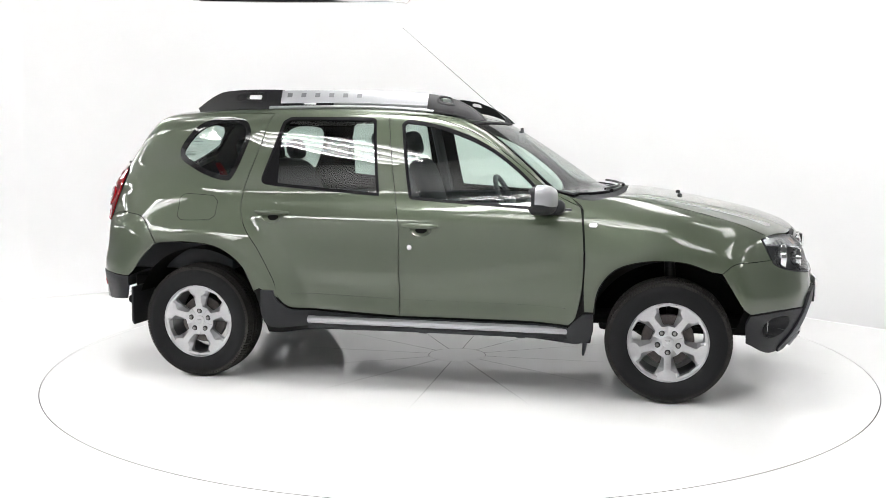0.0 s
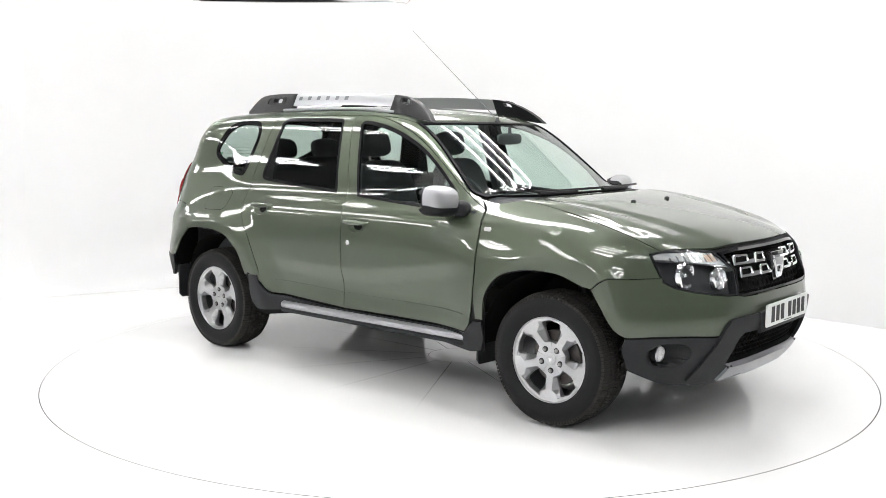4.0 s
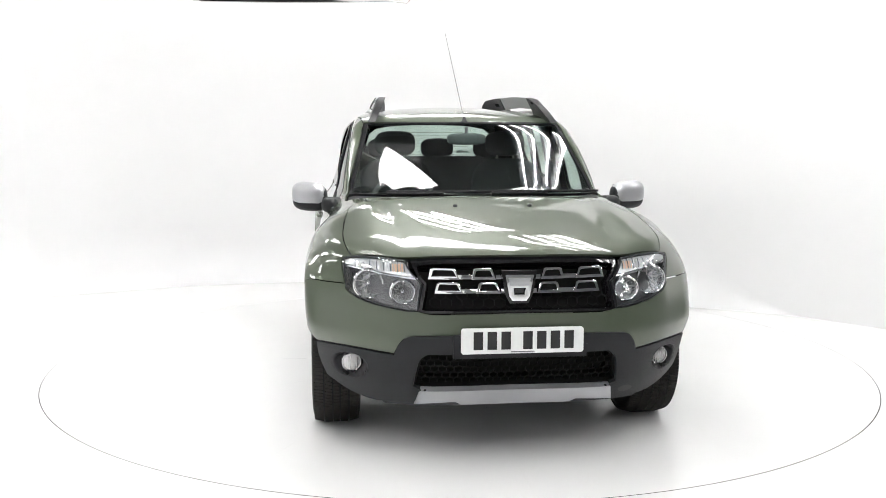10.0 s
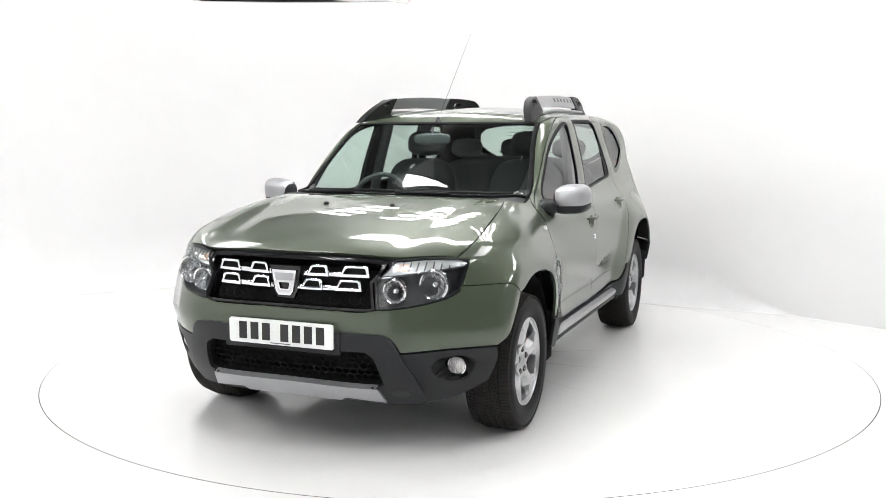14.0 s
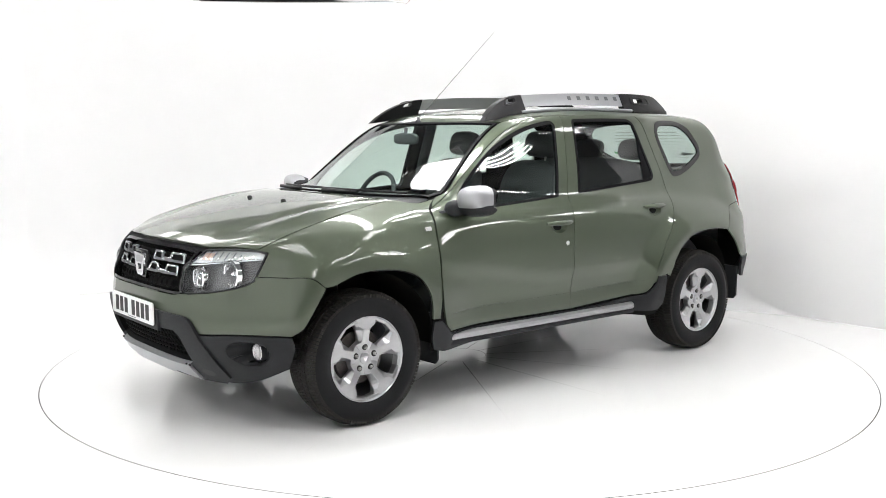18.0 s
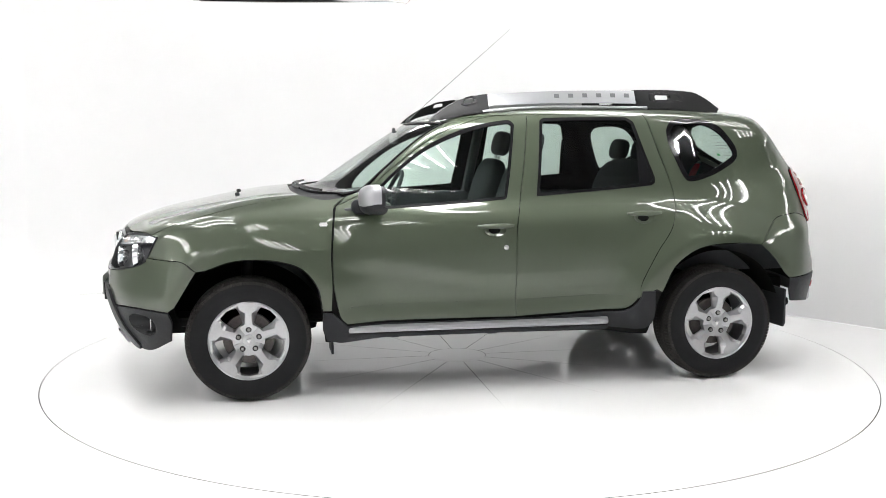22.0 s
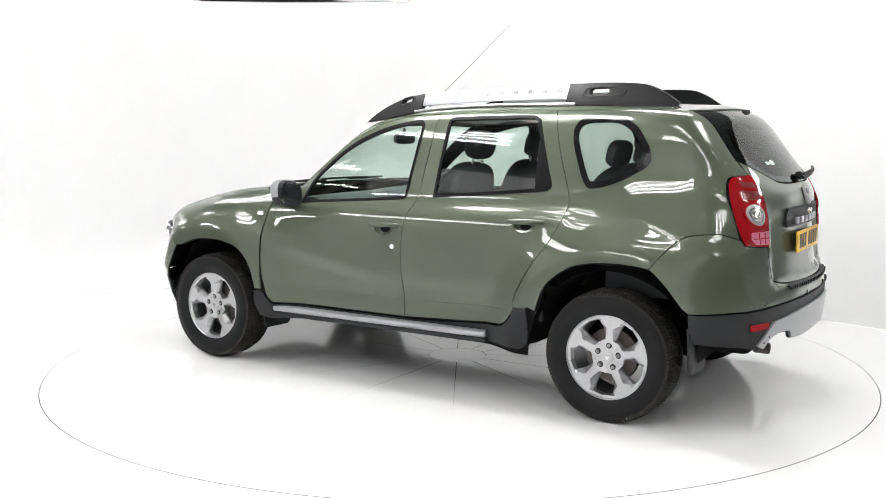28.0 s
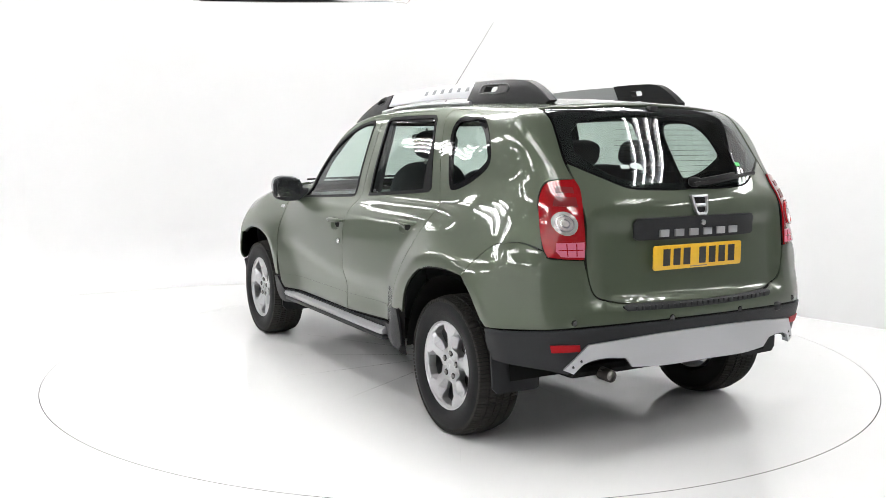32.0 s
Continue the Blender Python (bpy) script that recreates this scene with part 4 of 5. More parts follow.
for sy in (1, -1):
    put = lambda u, v, d, sy=sy: Vector((float(front_x(np.array(abs(u)), np.array(v))) - .030 + d, sy * u, v))
    for z0, z1, loops in ((.804, .852, ((.375, .255), (.194, .100))), (.747, .794, ((.350, .241), (.175, .081)))):
        for ya, yb in loops:
            lo, hi = min(ya, yb), max(ya, yb)
            out = [(lo - .004, z0), (hi + .006, z0), (hi - .004, z1 - .006), (hi - .016, z1), (lo + .020, z1), (lo + .010, z1 - .006)]
            c = ((lo + hi) / 2, (z0 + z1) / 2)
            inn = [(lo + .009, z0 + .013), (hi - .009, z0 + .013), (hi - .016, z1 - .013), (hi - .022, z1 - .010), (lo + .026, z1 - .010), (lo + .020, z1 - .013)]
            slab("chrome_bar", out, [inn], 0, .016, put, CHROME, grille, "chrome grille loop", .0025)
            slab("loop_floor", inn, [], -.004, .001, put, DARK, grille)
        for ya, yb in ((loops[0][1] + .006, loops[1][0] - .004), (loops[1][1] - .004, .058)):
            lo, hi = min(ya, yb), max(ya, yb)
            if hi - lo > .012:
                slab("chrome_link", [(lo, z0 + .001), (hi, z0 + .001), (hi, z0 + .020), (lo, z0 + .020)], [], 0, .011, put, CHROME, grille, "", .002)

put = lambda u, v, d: Vector((2.078 + d, u, v))
slab("badge_rest", [(-.078, .845), (.078, .845), (.060, .74), (.040, .700), (-.040, .700), (-.060, .74)], [], 0, .022, put, GLOSS_BLACK, grille, "", .006)
slab("badge", [(-.062, .828), (.062, .828), (.044, .735), (.030, .716), (-.030, .716), (-.044, .735)], [[(-.026, .772), (.026, .772), (.020, .745), (-.020, .745)]], .018, .034, put, CHROME, grille, "chrome shield badge", .004)
slab("badge_panel", [(-.048, .815), (.048, .815), (.040, .782), (-.040, .782)], [], .030, .0355, put, SILVER, grille, "", .001)


def number_plate(front):
    x, z0, z1, yc, m = (2.153, .503, .612, .006, PLATE_WHITE) if front else (-2.083, .832, .938, .018, PLATE_YELLOW)
    s = 1 if front else -1
    put = lambda u, v, d: Vector((x + s * d, yc + u * s, v))
    pl = slab("number_plate", [(-.26, z0 + .008), (-.252, z0), (.252, z0), (.26, z0 + .008), (.26, z1 - .008), (.252, z1), (-.252, z1), (-.26, z1 - .008)], [], 0, .008, put, m, low_front if front else tailgate,
              "white number plate with dark bars" if front else "yellow number plate with dark bars", .0015)
    c = -.188
    for i in range(7):
        if i == 3:
            c += .034
        slab("plate_bar", [(c - .020, z0 + .018), (c + .020, z0 + .018), (c + .020, z1 - .015), (c - .020, z1 - .015)], [], .0085, .0095, put, INK, pl)
        c += .0585
    slab("plate_line", [(-.05, z0 + .006), (.05, z0 + .006), (.05, z0 + .010), (-.05, z0 + .010)], [], .0085, .009, put, GREY_INK, pl)
    for u in (-.235, .235):
        bm = bmesh.new()
        lathe(bm, [(0, x + s * .0105), (.005, x + s * .010), (.006, x + s * .008)], 10, "x", (0, yc + u, (z0 + z1) / 2 + .02))
        part("plate_screw", bm, m, pl)


number_plate(True)
number_plate(False)
slab("plate_backing", [(-.285, .480), (.285, .480), (.285, .58), (-.285, .58)], [], 0, .016, lambda u, v, d: Vector((2.130 + d, u, v)), PLASTIC, low_front, "", .004)

# fog lamps in their pockets, tow eye hole as a painted dark oval
def sink(p, n):
    """Flat floor of the fog lamp pocket, reached by steep walls."""
    q = p.copy()
    d = 1 - blend(np.hypot((p[:, 1] - .712) / .080, (p[:, 2] - .409) / .058), .70, .98)
    q[:, 0] = p[:, 0] + (np.minimum(p[:, 0], 1.815) - p[:, 0]) * d
    return q


panel("fog_pocket", PLASTIC, low_front, "F", FR(*POCKET), off=.002, skirt=.0, gap=-.003, step=.010, push=sink)
for sy in (1, -1):
    x = 1.838
    bm = bmesh.new()
    lathe(bm, [(.0, x + .012), (.022, x + .010), (.038, x + .003)], 28, "x", (0, sy * .702, .408))
    fog = part("fog_lamp", bm, WHITE_LENS, low_front, "round clear fog lamp")
    bm = bmesh.new()
    lathe(bm, [(.038, x + .005), (.041, x + .007), (.0445, x + .005)], 28, "x", (0, sy * .702, .408))
    part("ring", bm, CHROME, fog)
    bm = bmesh.new()
    lathe(bm, [(.044, x + .0055), (.046, x + .003), (.046, x - .04)], 28, "x", (0, sy * .702, .408))
    part("socket", bm, PLASTIC, fog)
    for a in range(6):
        bm = bmesh.new()
        yy = sy * .702 - .025 + .010 * a
        hh = math.sqrt(max(.034**2 - (yy - sy * .702)**2, 1e-5))
        tube(bm, [(x + .0095, yy, .408 - hh), (x + .012, yy, .408 + hh)], .0015, 4)
        part("lens_rib", bm, REFLECTOR, fog)
    for u in (.395, .418):
        for v in (.325, .275):
            xx = fx(u, v) + .030
            bm = bmesh.new()
            lathe(bm, [(0, xx + .003), (.006, xx + .003), (.007, xx - .004)], 8, "x", (0, sy * u, v))
            part("skid_bolt", bm, INK, low_front)
# flat black patch on the surface, in place of a shaded opening
panel("tow_eye_shade", INK, low_front, "F", FR(*arc_pts(.497, .304, .036, .017, 16)), off=.0175, skirt=.0, gap=0, both=False, step=.012, label="dark oval patch painted as the shade in the towing eye hole")

# tail lamps
tails = panel("tail_light", RED, car, "R", TAIL, off=.010, skirt=.03, gap=.0025, step=.02, label="tall red tail light with round clear lens")
panel("tail_seal", TRIM, tails, "R", TAIL, [.005], off=.003, skirt=.02, gap=0, step=.02)
panel("reversing_lens", GREY_LENS, tails, "R", RR(*arc_pts(.662, 1.040, .042, .048, 24)), off=.016, skirt=.008, gap=0, step=.012, label="round clear lens")
for ring in (.016, .030):
    panel("lens_facet", CHROME, tails, "R", RR(*arc_pts(.662, 1.040, ring, ring * 1.14, 20)), [RR(*arc_pts(.662, 1.040, ring - .004, (ring - .004) * 1.14, 20))], off=.0175, skirt=.003, gap=0, step=.01)
panel("lens_ring", RED, tails, "R", RR(*arc_pts(.662, 1.040, .050, .057, 24)), [RR(*arc_pts(.662, 1.040, .042, .048, 24))], off=.0185, skirt=.008, gap=0, step=.012)
panel("lower_lens", PINK, tails, "R", RR((.598, .966), (.700, .962), (.706, .928), (.690, .905), (.598, .903)), off=.0125, skirt=.004, gap=0, step=.015, label="pale pink lower lens")
panel("lens_block", DEEP_RED, tails, "R", RR((.602, 1.145), (.672, 1.150), (.688, 1.112), (.606, 1.108)), off=.0115, skirt=.004, gap=0, step=.015)
panel("lens_block", DEEP_RED, tails, "R", RR((.600, 1.186), (.655, 1.190), (.664, 1.166), (.602, 1.162)), off=.0115, skirt=.004, gap=0, step=.015)
for y in (.628, .664):
    panel("lens_ridge", RED, tails, "R", RR((y, .960), (y + .004, .960), (y + .004, .908), (y, .908)), off=.014, skirt=.002, gap=0, step=.015)
panel("lens_ridge", RED, tails, "R", RR((.604, .936), (.696, .934), (.696, .930), (.604, .932)), off=.014, skirt=.002, gap=0, step=.015)
panel("rear_reflector", REFLEX, low_rear, "R", RR((.745, .540), (.632, .540), (.628, .512), (.735, .508)), off=.009, skirt=.006, gap=0, step=.02, label="small red reflector")
bm = bmesh.new()
ball(bm, (-2.082, -.493, .612), (.022, .030, .022), 3.0, 12)
part("tow_cover", bm, PLASTIC, low_rear, "rounded black tow eye cover")
panel("sticker", STICKER, rear_glass, "R", RR(*arc_pts(.268, 1.276, .030, .013, 14)), off=.0005, skirt=0, gap=0, step=.015, both=False, label="small oval white sticker")
panel("sticker", STICKER, rear_glass, "R", RR((.344, 1.282), (.302, 1.282), (.302, 1.266), (.344, 1.266)), off=.0005, skirt=0, gap=0, step=.02, both=False, label="small pale sticker bar")
panel("sticker", GREEN, rear_glass, "R", RR((-.350, 1.284), (-.385, 1.284), (-.385, 1.268), (-.350, 1.268)), off=.0005, skirt=0, gap=0, step=.02, both=False, label="small green sticker")
for y, z in ((.625, .470), (-.625, .470), (.655, .445), (-.655, .445)):
    dot_plate("skid_bolt", y, z, .007, False, INK, low_rear, .018)
for y in (.655, .203, -.203, -.655):
    dot_plate("parking_sensor", y, .632, .013, False, GLOSS_BLACK, r_bumper)
panel("load_strip", PLASTIC, r_bumper, "R", sym(RR((0, .692), (.40, .697), (.44, .690), (.42, .672), (0, .668))), off=.006, skirt=.01, both=False, gap=0, step=.02, label="ribbed black load strip")
for i in range(-12, 13):
    y = i * .032
    x = rx(y, .682)
    bm = bmesh.new()
    box(bm, (x - .010, y - .005, .674), (x - .004, y + .005, .692), .002)
    part("strip_rib", bm, PLASTIC, r_bumper)
trim = panel("tailgate_trim", PLASTIC, tailgate, "R", sym(RR((0, 1.058), (.335, 1.056), (.352, 1.04), (.352, .972), (.335, .962), (0, .962))), off=.014, skirt=.02, gap=0, both=False, label="black tailgate handle trim")[0]
for i in range(6):
    y = .205 - .082 * i
    x = rx(y, .99) - .014
    bm = bmesh.new()
    box(bm, (x - .009, y - .025, .974), (x + .004, y + .025, 1.005), .0015)
    part("letter_bar", bm, SILVER, trim, "plain silver bar in place of lettering")
bm = bmesh.new()
lathe(bm, [(0, -2.098), (.012, -2.098), (.014, -2.090), (.014, -2.07)], 16, "x", (0, 0, 1.03))
part("lock", bm, CHROME, tailgate)
put = lambda u, v, d: Vector((rx(0, 1.10) - .002 - d + (v - 1.10) * .25, u, v))
badge = slab("rear_badge", [(-.050, 1.150), (.050, 1.150), (.037, 1.080), (.024, 1.062), (-.024, 1.062), (-.037, 1.080)], [[(-.037, 1.140), (.037, 1.140), (.027, 1.084), (.018, 1.073), (-.018, 1.073), (-.027, 1.084)]], 0, .014, put, ALLOY, tailgate, "bright shield badge", .003)
slab("badge_bar", [(-.036, 1.112), (.036, 1.112), (.032, 1.098), (-.032, 1.098)], [], .002, .011, put, ALLOY, badge, "", .002)
slab("badge_floor", [(-.038, 1.141), (.038, 1.141), (.028, 1.083), (.018, 1.072), (-.018, 1.072), (-.028, 1.083)], [], -.002, .004, put, GLOSS_BLACK, badge)

# rear wiper and spray nozzle, window stickers
bm = bmesh.new()
ball(bm, (rx(0, 1.205) - .014, -.005, 1.205), (.020, .028, .022), 3)
rear_arm = part("rear_wiper", bm, FOOT, tailgate)
for rad, pts in ((.009, [(-2.045, -.005, 1.208), (-2.062, -.12, 1.224), (-2.052, -.22, 1.236)]), (.008, [(-2.052, .02, 1.195), (-2.058, -.10, 1.207), (-2.048, -.25, 1.226), (-2.018, -.385, 1.238)])):
    bm = bmesh.new()
    tube(bm, smooth_line(pts, 4), rad, 6, 1.3)
    part("wiper_blade", bm, FOOT, rear_arm)
bm = bmesh.new()
box(bm, (rx(0, 1.535) - .014, -.022, 1.522), (rx(0, 1.535) + .02, .022, 1.545), .006)
part("washer_nozzle", bm, PLASTIC, tailgate)
for i in range(9):
    z = 1.25 + .023 * i
    hw = .33 - .10 * abs((z - 1.33) / .12)**2 * .6
    bm = bmesh.new()
    tube(bm, [(rx(y, z) + .006, y, z) for y in np.linspace(-hw, hw, 13)], .0009, 4, cap=False)
    part("heater_wire", bm, WIRE, rear_glass)

# ---------------------------------------------------------------- doors: handles, locks, mirrors
for c, pr, zc in ((CUPS[0], front_doors, .893), (CUPS[1], rear_doors, .950)):
    cx = c[0][0] - .062

    def dish(p, n, cx=cx, zc=zc):
        r = np.clip(((p[:, 0] - cx) / .062)**2 + ((p[:, 2] - zc) / .036)**2, 0, 1)
        return p - n * (.018 * (1 - r**2))[:, None]

    panel("handle_cup", PAINT, pr, "S", S(*c), off=0, skirt=.004, gap=.0, step=.012, push=dish)
    for k, sy in enumerate((1, -1)):
        bm = bmesh.new()
        sec = []
        for i in range(13):
            s = i / 12
            x = cx + .098 - .205 * s
            q = on_form("s", x, zc + .022)
            thin = math.sin(math.pi * min(max(s, .03), .97))**.35
            lift = .004 + .024 * math.sin(math.pi * s)**.5
            sec.append([Vector((x, sy * (q[1] + lift + .013 * math.cos(a) * thin), zc + .022 + .003 * s + .015 * math.sin(a) * thin)) for a in (2 * math.pi * j / 12 for j in range(12))])
        sweep_sections(bm, sec)
        part("door_handle", bm, PAINT, pr[k])
for k, sy in enumerate((1, -1)):
    q = on_form("s", -.062, .797)
    bm = bmesh.new()
    lathe(bm, [(0, sy * (q[1] + .004)), (.008, sy * (q[1] + .004)), (.009, sy * (q[1] + .003)), (.014, sy * (q[1] + .003)), (.016, sy * (q[1] - .004))], 18, "y", (q[0], 0, q[2]))
    part("lock", bm, CHROME, front_doors[k])
    # mirror
    bm = bmesh.new()
    vs = ball(bm, (.672, sy * .908, 1.066), (.084, .098, .076), 3.2, 28)
    for v in vs:
        u = (abs(v.co.y) - .82) / .19
        v.co.z += .012 * (u - .5)
        v.co.x = max(v.co.x, .622) - .034 * u * (v.co.x > .64)
    housing = part("mirror_housing", bm, PLASTIC, front_doors[k])
    bm = bmesh.new()
    vs = ball(bm, (.676, sy * .912, 1.078), (.087, .096, .073), 3.0, 28)
    for v in vs:
        u = (abs(v.co.y) - .82) / .19
        v.co.z += .012 * (u - .5)
        v.co.x = max(v.co.x, .648) - .034 * u * (v.co.x > .66)
        v.co.z = max(v.co.z, 1.036)
    part("mirror_cap", bm, SILVER, housing, "silver mirror cap")
    bm = bmesh.new()
    box(bm, (.622, sy * .912 - .078, 1.018), (.626, sy * .912 + .078, 1.128), .001)
    part("mirror_glass", bm, CHROME, front_doors[k])
    bm = bmesh.new()
    tube(bm, smooth_line([(.70, sy * .750, 1.030), (.715, sy * .80, 1.036), (.70, sy * .85, 1.045)], 4), [.040, .040, .040, .039, .037, .034, .032, .030, .030], 12, .95)
    part("mirror_arm", bm, PLASTIC, front_doors[k])
    bm = bmesh.new()
    ball(bm, (.728, sy * .800, 1.028), (.056, .046, .044), 2.4, 18)
    part("mirror_joint", bm, PLASTIC, front_doors[k])
panel("side_indicator", WHITE_LENS, fenders, "S", S((.953, .945), (.918, .945), (.913, .935), (.918, .925), (.953, .925), (.958, .935)), off=.007, skirt=.008, gap=0, step=.012, label="small clear side lamp")
FLAP = S((-1.465, 1.045), (-1.43, 1.068), (-1.26, 1.060), (-1.225, 1.03), (-1.215, .95), (-1.245, .925), (-1.42, .922), (-1.455, .945))
flap = panel("fuel_flap", PAINT, [None, quarters[1]], "S", FLAP, off=.0022, skirt=.006, gap=.002, both="right", step=.02)[0]
panel("flap_joint", DARK, [None, flap], "S", FLAP, [.0022], off=.0012, skirt=.0, gap=-.0012, both="right", step=.02)
panel("window_corner", TRIM, rear_doors, "S", S((-.878, 1.130), (-.953, 1.130), (-.970, 1.150), (-.900, 1.395), (-.872, 1.38)), off=-.002, skirt=0, gap=0, step=.02)
panel("door_moulding", PAINT, front_doors, "S", S((.80, .492), (-.11, .500), (-.11, .496), (.80, .488)), off=.003, skirt=.003, gap=0)
panel("door_moulding", PAINT, rear_doors, "S", S((-.14, .500), (-.76, .515), (-.76, .511), (-.14, .496)), off=.003, skirt=.003, gap=0)

# ---------------------------------------------------------------- roof rails and aerial
def rail_y(z):
    return .548 - (z - 1.545) * .50


for sy in (1, -1):
    rail = new("roof_rail")
    rail.parent = car
    put = lambda u, v, d, sy=sy: Vector((u, sy * (rail_y(v) - .048 - .40 * max(-u - 1.0, 0)**2 + d * .92), v))
    foot = smooth_line([(.318, 1.486), (.27, 1.532), (.20, 1.578), (.12, 1.614), (.03, 1.638), (-.040, 1.648)], 4) + [(-.040, 1.54), (.10, 1.525), (.22, 1.498)]
    slab("front_foot", foot, [[(.105, 1.592), (.040, 1.604), (.036, 1.620), (.052, 1.624), (.095, 1.614)]], 0, .048, put, FOOT, rail, "black moulded rail foot", .006)
    foot = [(-.942, 1.565), (-.942, 1.679)] + smooth_line([(-.98, 1.681), (-1.15, 1.682), (-1.30, 1.676), (-1.37, 1.662), (-1.45, 1.622), (-1.52, 1.572)], 3) + [(-1.50, 1.552), (-1.20, 1.562)]
    slab("rear_foot", foot, [[(-1.070, 1.622), (-1.160, 1.624), (-1.170, 1.634), (-1.165, 1.650), (-1.075, 1.650), (-1.066, 1.640)]], 0, .048, put, FOOT, rail, "black moulded rail foot", .006)
    for ring, slot in (([(.128, 1.574), (.020, 1.592), (.012, 1.630), (.040, 1.640), (.110, 1.622)], [(.112, 1.584), (.033, 1.598), (.028, 1.624), (.048, 1.630), (.101, 1.617)]),
                       ([(-1.030, 1.606), (-1.250, 1.610), (-1.262, 1.640), (-1.225, 1.664), (-1.040, 1.664), (-1.026, 1.645)], [(-1.050, 1.613), (-1.220, 1.616), (-1.230, 1.638), (-1.208, 1.657), (-1.056, 1.657), (-1.046, 1.642)])):
        slab("slot_ledge", rounded(ring, 1), [rounded(slot, 1)], .046, .052, put, FOOT, rail, "", .0025)
    top = lambda x: float(spl(x, (-.98, -.7, -.4, 0), (1.676, 1.675, 1.667, 1.644)))
    xs = list(np.linspace(-.03, -.95, 20))
    slab("rail_bar", [(x, top(x)) for x in xs] + [(x, top(x) - .070 - .008 * (x + .03) / -.92) for x in reversed(xs)], [], .006, .040, put, SILVER, rail, "satin silver rail bar", .006)
    for i in range(6):
        x = -.455 - .087 * i
        z = top(x) - .030
        slab("letter_bar", [(x + .015, z - .012), (x - .015, z - .012), (x - .015, z + .012), (x + .015, z + .012)], [], .0405, .0425, put, GREY_INK, rail)
    roofz = lambda x, y: float(on_form("t", x, y)[2])
    bm = bmesh.new()
    tube(bm, [(x, sy * .535, roofz(x, .535) + .008) for x in np.linspace(.0, -1.0, 14)], .013, 8, .8)
    part("roof_moulding", bm, SILVER, rail)
bm = bmesh.new()
bz = roofz(.345, 0)
lathe(bm, [(0, bz + .030), (.008, bz + .028), (.013, bz + .010), (.020, bz + .002), (.022, bz - .004)], 14, "z", (.348, 0, 0))
base = part("aerial_base", bm, PLASTIC, car)
bm = bmesh.new()
tube(bm, [(.345, 0, bz + .015), (.30, -.004, bz + .055), (-.311, -.040, 2.076)], [.0055, .0024, .0011], 6)
part("aerial", bm, GREY_INK, base)

# ---------------------------------------------------------------- bonnet jets, wipers
for sy in (1, -1):
    bm = bmesh.new()
    ball(bm, (1.395, sy * .185, float(top_z(np.array(1.395), np.array(.185))) + .004), (.014, .012, .009), 2.5, 12)
    part("washer_jet", bm, PLASTIC, hood)
for y0, y1 in ((-.50, .10), (.05, .66)):
    bm = bmesh.new()
    ys = np.linspace(y0, y1, 9)
    tube(bm, [(1.035 - .25 * y * y + .006, y, float(top_z(np.array(1.035 - .25 * y * y), np.array(abs(y)))) + .018) for y in ys], .007, 6)
    blade = part("wiper", bm, FOOT, car)
    bm = bmesh.new()
    tube(bm, [(1.065 - .20 * y * y, y, float(top_z(np.array(1.065 - .2 * y * y), np.array(abs(y)))) + .012) for y in np.linspace(y0, (y0 + y1) / 2, 5)], [.011, .010, .009, .008, .007], 6)
    part("wiper_arm", bm, FOOT, blade)

# ---------------------------------------------------------------- steps, flaps, underside
for sy in (1, -1):
    bm = bmesh.new()
    sec = []
    for x, e in ((.818, .012), (.806, .002), (.79, 0), (-.63, 0), (-.648, .002), (-.660, .012)):
        sec.append([Vector((x, sy * y, z)) for y, z in ((.800, .392), (.868 - e, .388), (.884 - e, .380), (.888 - e, .366), (.880 - e, .352), (.800, .348))])
    sweep_sections(bm, sec)
    step_bar = part("side_step", bm, SILVER, car, "satin silver side step")
    for y in (.815, .832, .849):
        bm = bmesh.new()
        box(bm, (-.62, sy * y - .004, .389), (.78, sy * y + .004, .394), .001)
        part("tread_rib", bm, PLASTIC, step_bar)
    bm = bmesh.new()
    box(bm, (-.66, sy * .835 - .04, .322), (.815, sy * .835 + .04, .347), .008)
    part("step_base", bm, PLASTIC, step_bar)
    for x in (.55, .0, -.45):
        bm = bmesh.new()
        box(bm, (x - .025, sy * .74 - .07, .305), (x + .025, sy * .74 + .07, .325), .004)
        part("step_bracket", bm, DARK, step_bar)
    for x, z0, z1, y0, y1, lean in ((.905, .228, .50, .640, .875, -.01), (-1.742, .285, .52, .630, .885, -.012)):
        put = lambda u, v, d, sy=sy, x=x, lean=lean, z1=z1: Vector((x + d + lean * (z1 - v) / .26, sy * u, v))
        slab("mud_flap", [(y0, z1), (y0, z0 + .015), (y0 + .02, z0), (y1 - .03, z0 + .005), (y1 - .008, z0 + .03), (y1, z1)], [], -.006, .006, put, PLASTIC, car, "black mud flap", .003)

bm = bmesh.new()
for lo, hi in (((-1.95, -.60, .36), (1.85, .60, .42)), ((-.90, -.76, .32), (.90, .76, .38)), ((.95, -.38, .28), (1.80, .38, .38)), ((-1.05, -.35, .28), (-.35, .30, .36)), ((-1.92, -.55, .43), (-1.7, .55, .55))):
    box(bm, lo, hi, .03)
part("floor_pan", bm, DARK, car)
bm = bmesh.new()
tube(bm, smooth_line([(1.0, .12, .30), (.2, .15, .30), (-.6, .2, .30), (-1.3, .42, .35), (-1.75, .43, .385), (-2.00, .43, .372)], 6), .026, 10)
pipe = part("exhaust", bm, STEEL, car)
bm = bmesh.new()
lathe(bm, [(.021, -2.008), (.028, -2.012), (.028, -1.94)], 14, "x", (0, .43, .372))
part("tail_pipe", bm, DISC, pipe)
bm = bmesh.new()
tube(bm, [(-1.62, -.30, .36), (-1.62, .25, .36)], .09, 14, .8)
part("silencer", bm, STEEL, pipe)
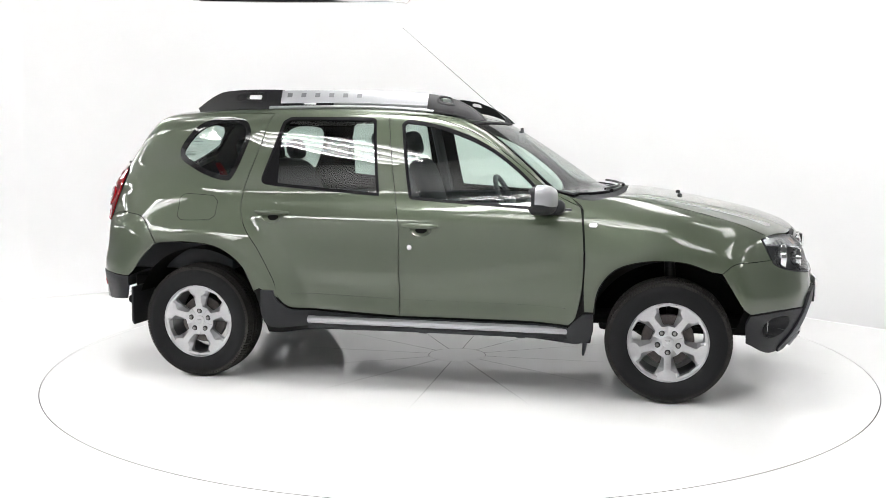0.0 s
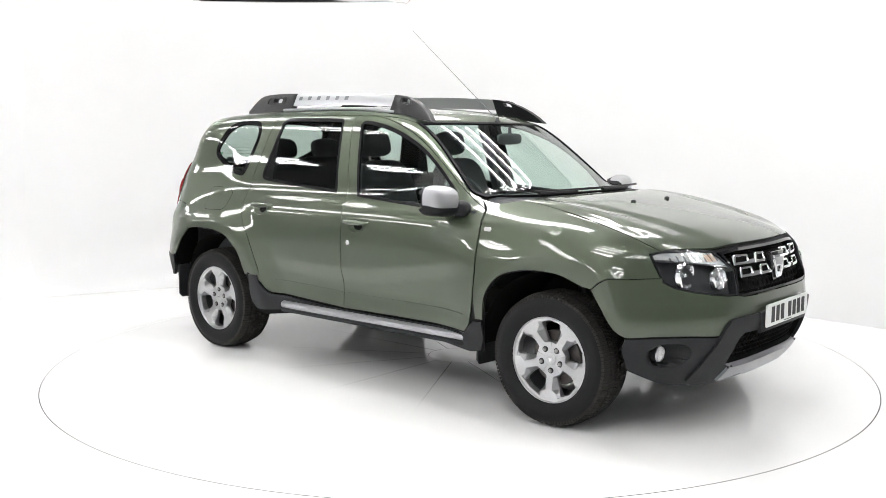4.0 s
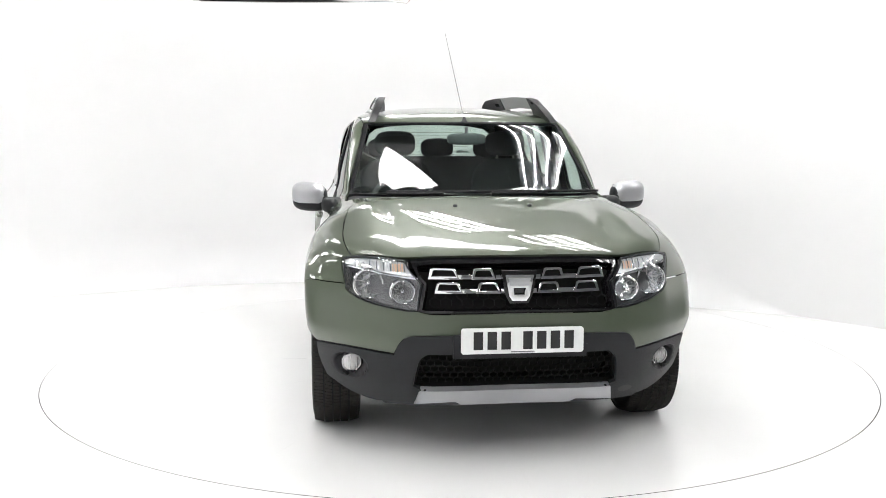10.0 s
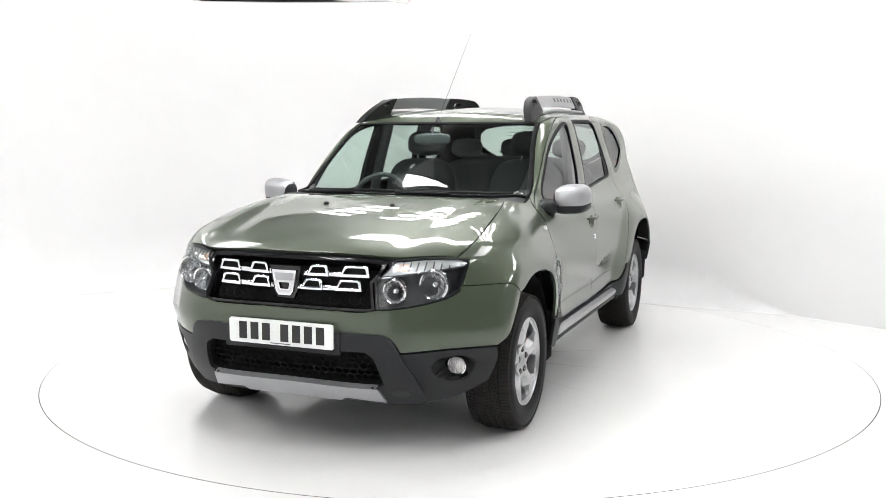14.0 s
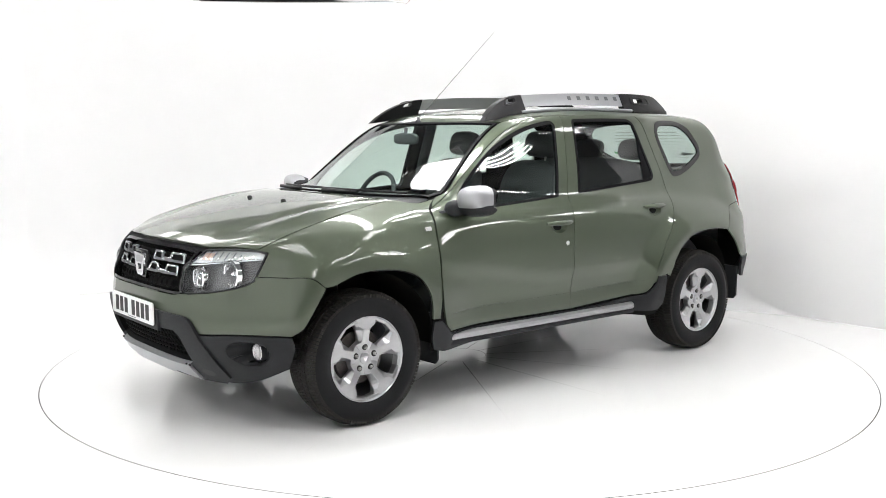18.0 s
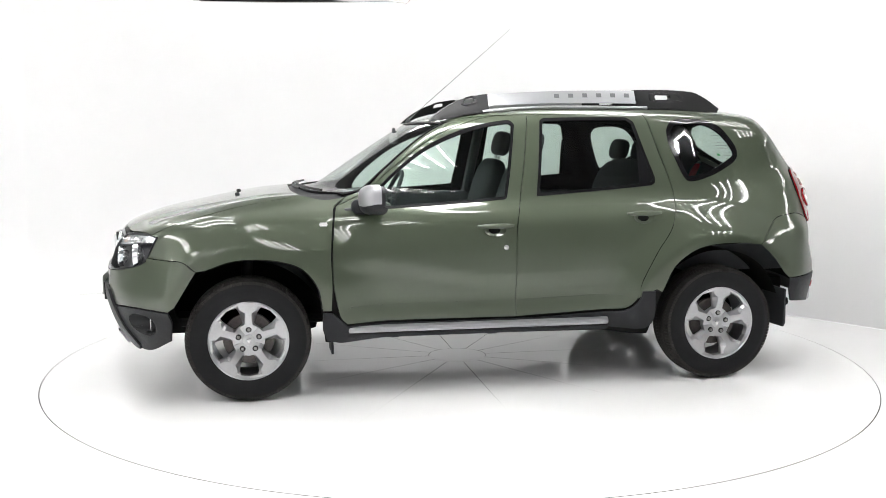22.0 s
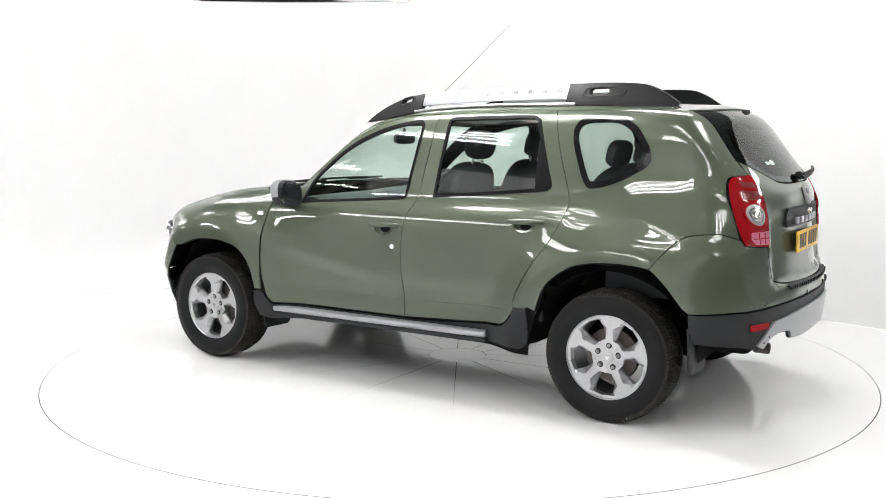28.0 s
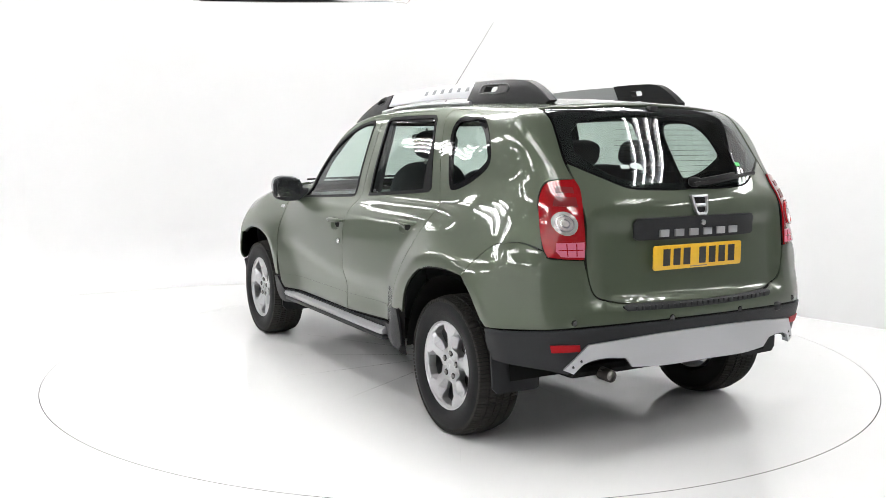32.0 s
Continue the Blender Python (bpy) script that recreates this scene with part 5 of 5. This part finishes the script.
for x in (WHEEL_X, -WHEEL_X):
    bm = bmesh.new()
    tube(bm, [(x, -.70, .325), (x, .70, .325)], .032, 10)
    part("axle", bm, DARK, car)

# ---------------------------------------------------------------- cabin
def car_seat(x, y, wide, back_z, name):
    e = new(name)
    e.parent = car
    bm = bmesh.new()
    ball(bm, (x + .06, y, .68), (.27, wide, .10), 4, 20)
    part("cushion", bm, SEAT, e)
    tilt = Matrix.Rotation(radians(-16), 3, "Y")
    bm = bmesh.new()
    ball(bm, (x - .235, y, .955), (.075, wide, .31), 3.6, 24, tilt=tilt)
    part("backrest", bm, SEAT, e)
    return e


for y in (.37, -.37):
    s = car_seat(.02, y, .245, 1.22, "front_seat")
    bm = bmesh.new()
    ball(bm, (-.345, y, 1.355), (.048, .135, .082), 3.2, 20, tilt=Matrix.Rotation(radians(-14), 3, "Y"))
    part("headrest", bm, SEAT, s)
    for dy in (-.055, .055):
        bm = bmesh.new()
        tube(bm, [(-.305, y + dy, 1.20), (-.335, y + dy, 1.32)], .007, 6)
        part("headrest_post", bm, STEEL, s)
bench = car_seat(-.86, 0, .62, 1.2, "rear_seat")
for y in (.40, 0, -.40):
    bm = bmesh.new()
    ball(bm, (-1.20, y, 1.315), (.042, .125, .072), 3.0, 18, tilt=Matrix.Rotation(radians(-14), 3, "Y"))
    part("headrest", bm, SEAT, bench)
dash = new("dashboard")
dash.parent = car
bm = bmesh.new()
sec = []
for y in np.linspace(-.70, .70, 15):
    w = 1 - .12 * (abs(y) / .7)**4
    k = .035 * math.exp(-((y + .37) / .16)**2)
    sec.append([Vector((x, y, z)) for x, z in ((.95 * w, .98), (.80 * w, 1.035 + k * .4), (.62, 1.035 + k), (.53, 1.01 + k), (.50, .95), (.54, .78), (.70, .62), (.92, .62))])
sweep_sections(bm, sec)
part("dash_top", bm, CABIN, dash)
for y in (.12, .22, -.04):
    bm = bmesh.new()
    lathe(bm, [(.034, .492), (.040, .498), (.040, .52), (.026, .51), (0, .508)], 18, "x", (0, y, .965))
    part("air_vent", bm, STEEL, dash)
wheel_e = new("steering_wheel")
wheel_e.parent = car
rim = []
for i in range(33):
    a = 2 * math.pi * i / 32
    q = Matrix.Rotation(radians(-24), 3, "Y") @ Vector((0, .185 * math.cos(a), .185 * math.sin(a)))
    rim.append(Vector((.415, -.37, 1.00)) + q)
bm = bmesh.new()
tube(bm, rim, .015, 8)
part("rim", bm, CABIN, wheel_e)
bm = bmesh.new()
ball(bm, (.43, -.37, .995), (.03, .075, .06), 2.6, 14)
part("hub", bm, CABIN, wheel_e)
for a in (0, 180, 270):
    bm = bmesh.new()
    q = Matrix.Rotation(radians(-24), 3, "Y") @ Vector((0, .18 * math.cos(radians(a)), .18 * math.sin(radians(a))))
    tube(bm, [Vector((.425, -.37, .998)), Vector((.415, -.37, 1.0)) + q], .016, 6, .6)
    part("spoke", bm, CABIN, wheel_e)
bm = bmesh.new()
ball(bm, (.440, 0, 1.388), (.018, .115, .034), 3.5, 18)
im = part("interior_mirror", bm, CABIN, car)
bm = bmesh.new()
tube(bm, [(.445, 0, 1.40), (.44, 0, 1.455)], .010, 6)
part("stalk", bm, CABIN, im)
panel("headlining", LINING, car, "T", sym(T((.25, 0), (.18, .40), (.10, .56), (-.50, .575), (-1.4, .55), (-1.6, .40), (-1.64, 0))), off=-.035, skirt=0, both=False, step=.06)
bm = bmesh.new()
box(bm, (-1.90, -.62, .60), (-1.22, .62, .97), .02)
part("boot_trim", bm, CABIN, car)
for sy in (1, -1):
    bm = bmesh.new()
    box(bm, (-.95, sy * .775 - .015, .45), (.82, sy * .775 + .015, 1.02), .012)
    part("door_card", bm, CABIN, car)
    bm = bmesh.new()
    tube(bm, [(-.17, sy * .69, 1.02), (-.21, sy * .655, 1.25), (-.25, sy * .61, 1.48)], .035, 8)
    part("pillar_trim", bm, CABIN, car)
# ---------------------------------------------------------------- movement
def motions():
    off = Vector((-.033, -.002, 0))
    rows = [(i * .5, pose(0, 0, 0, 0, 0, heading(i * .5))) for i in range(65)]
    walk(table, rows)
    walk(car, [(t, Matrix.Translation(m.to_3x3() @ off) @ m) for t, m in rows])


motions()
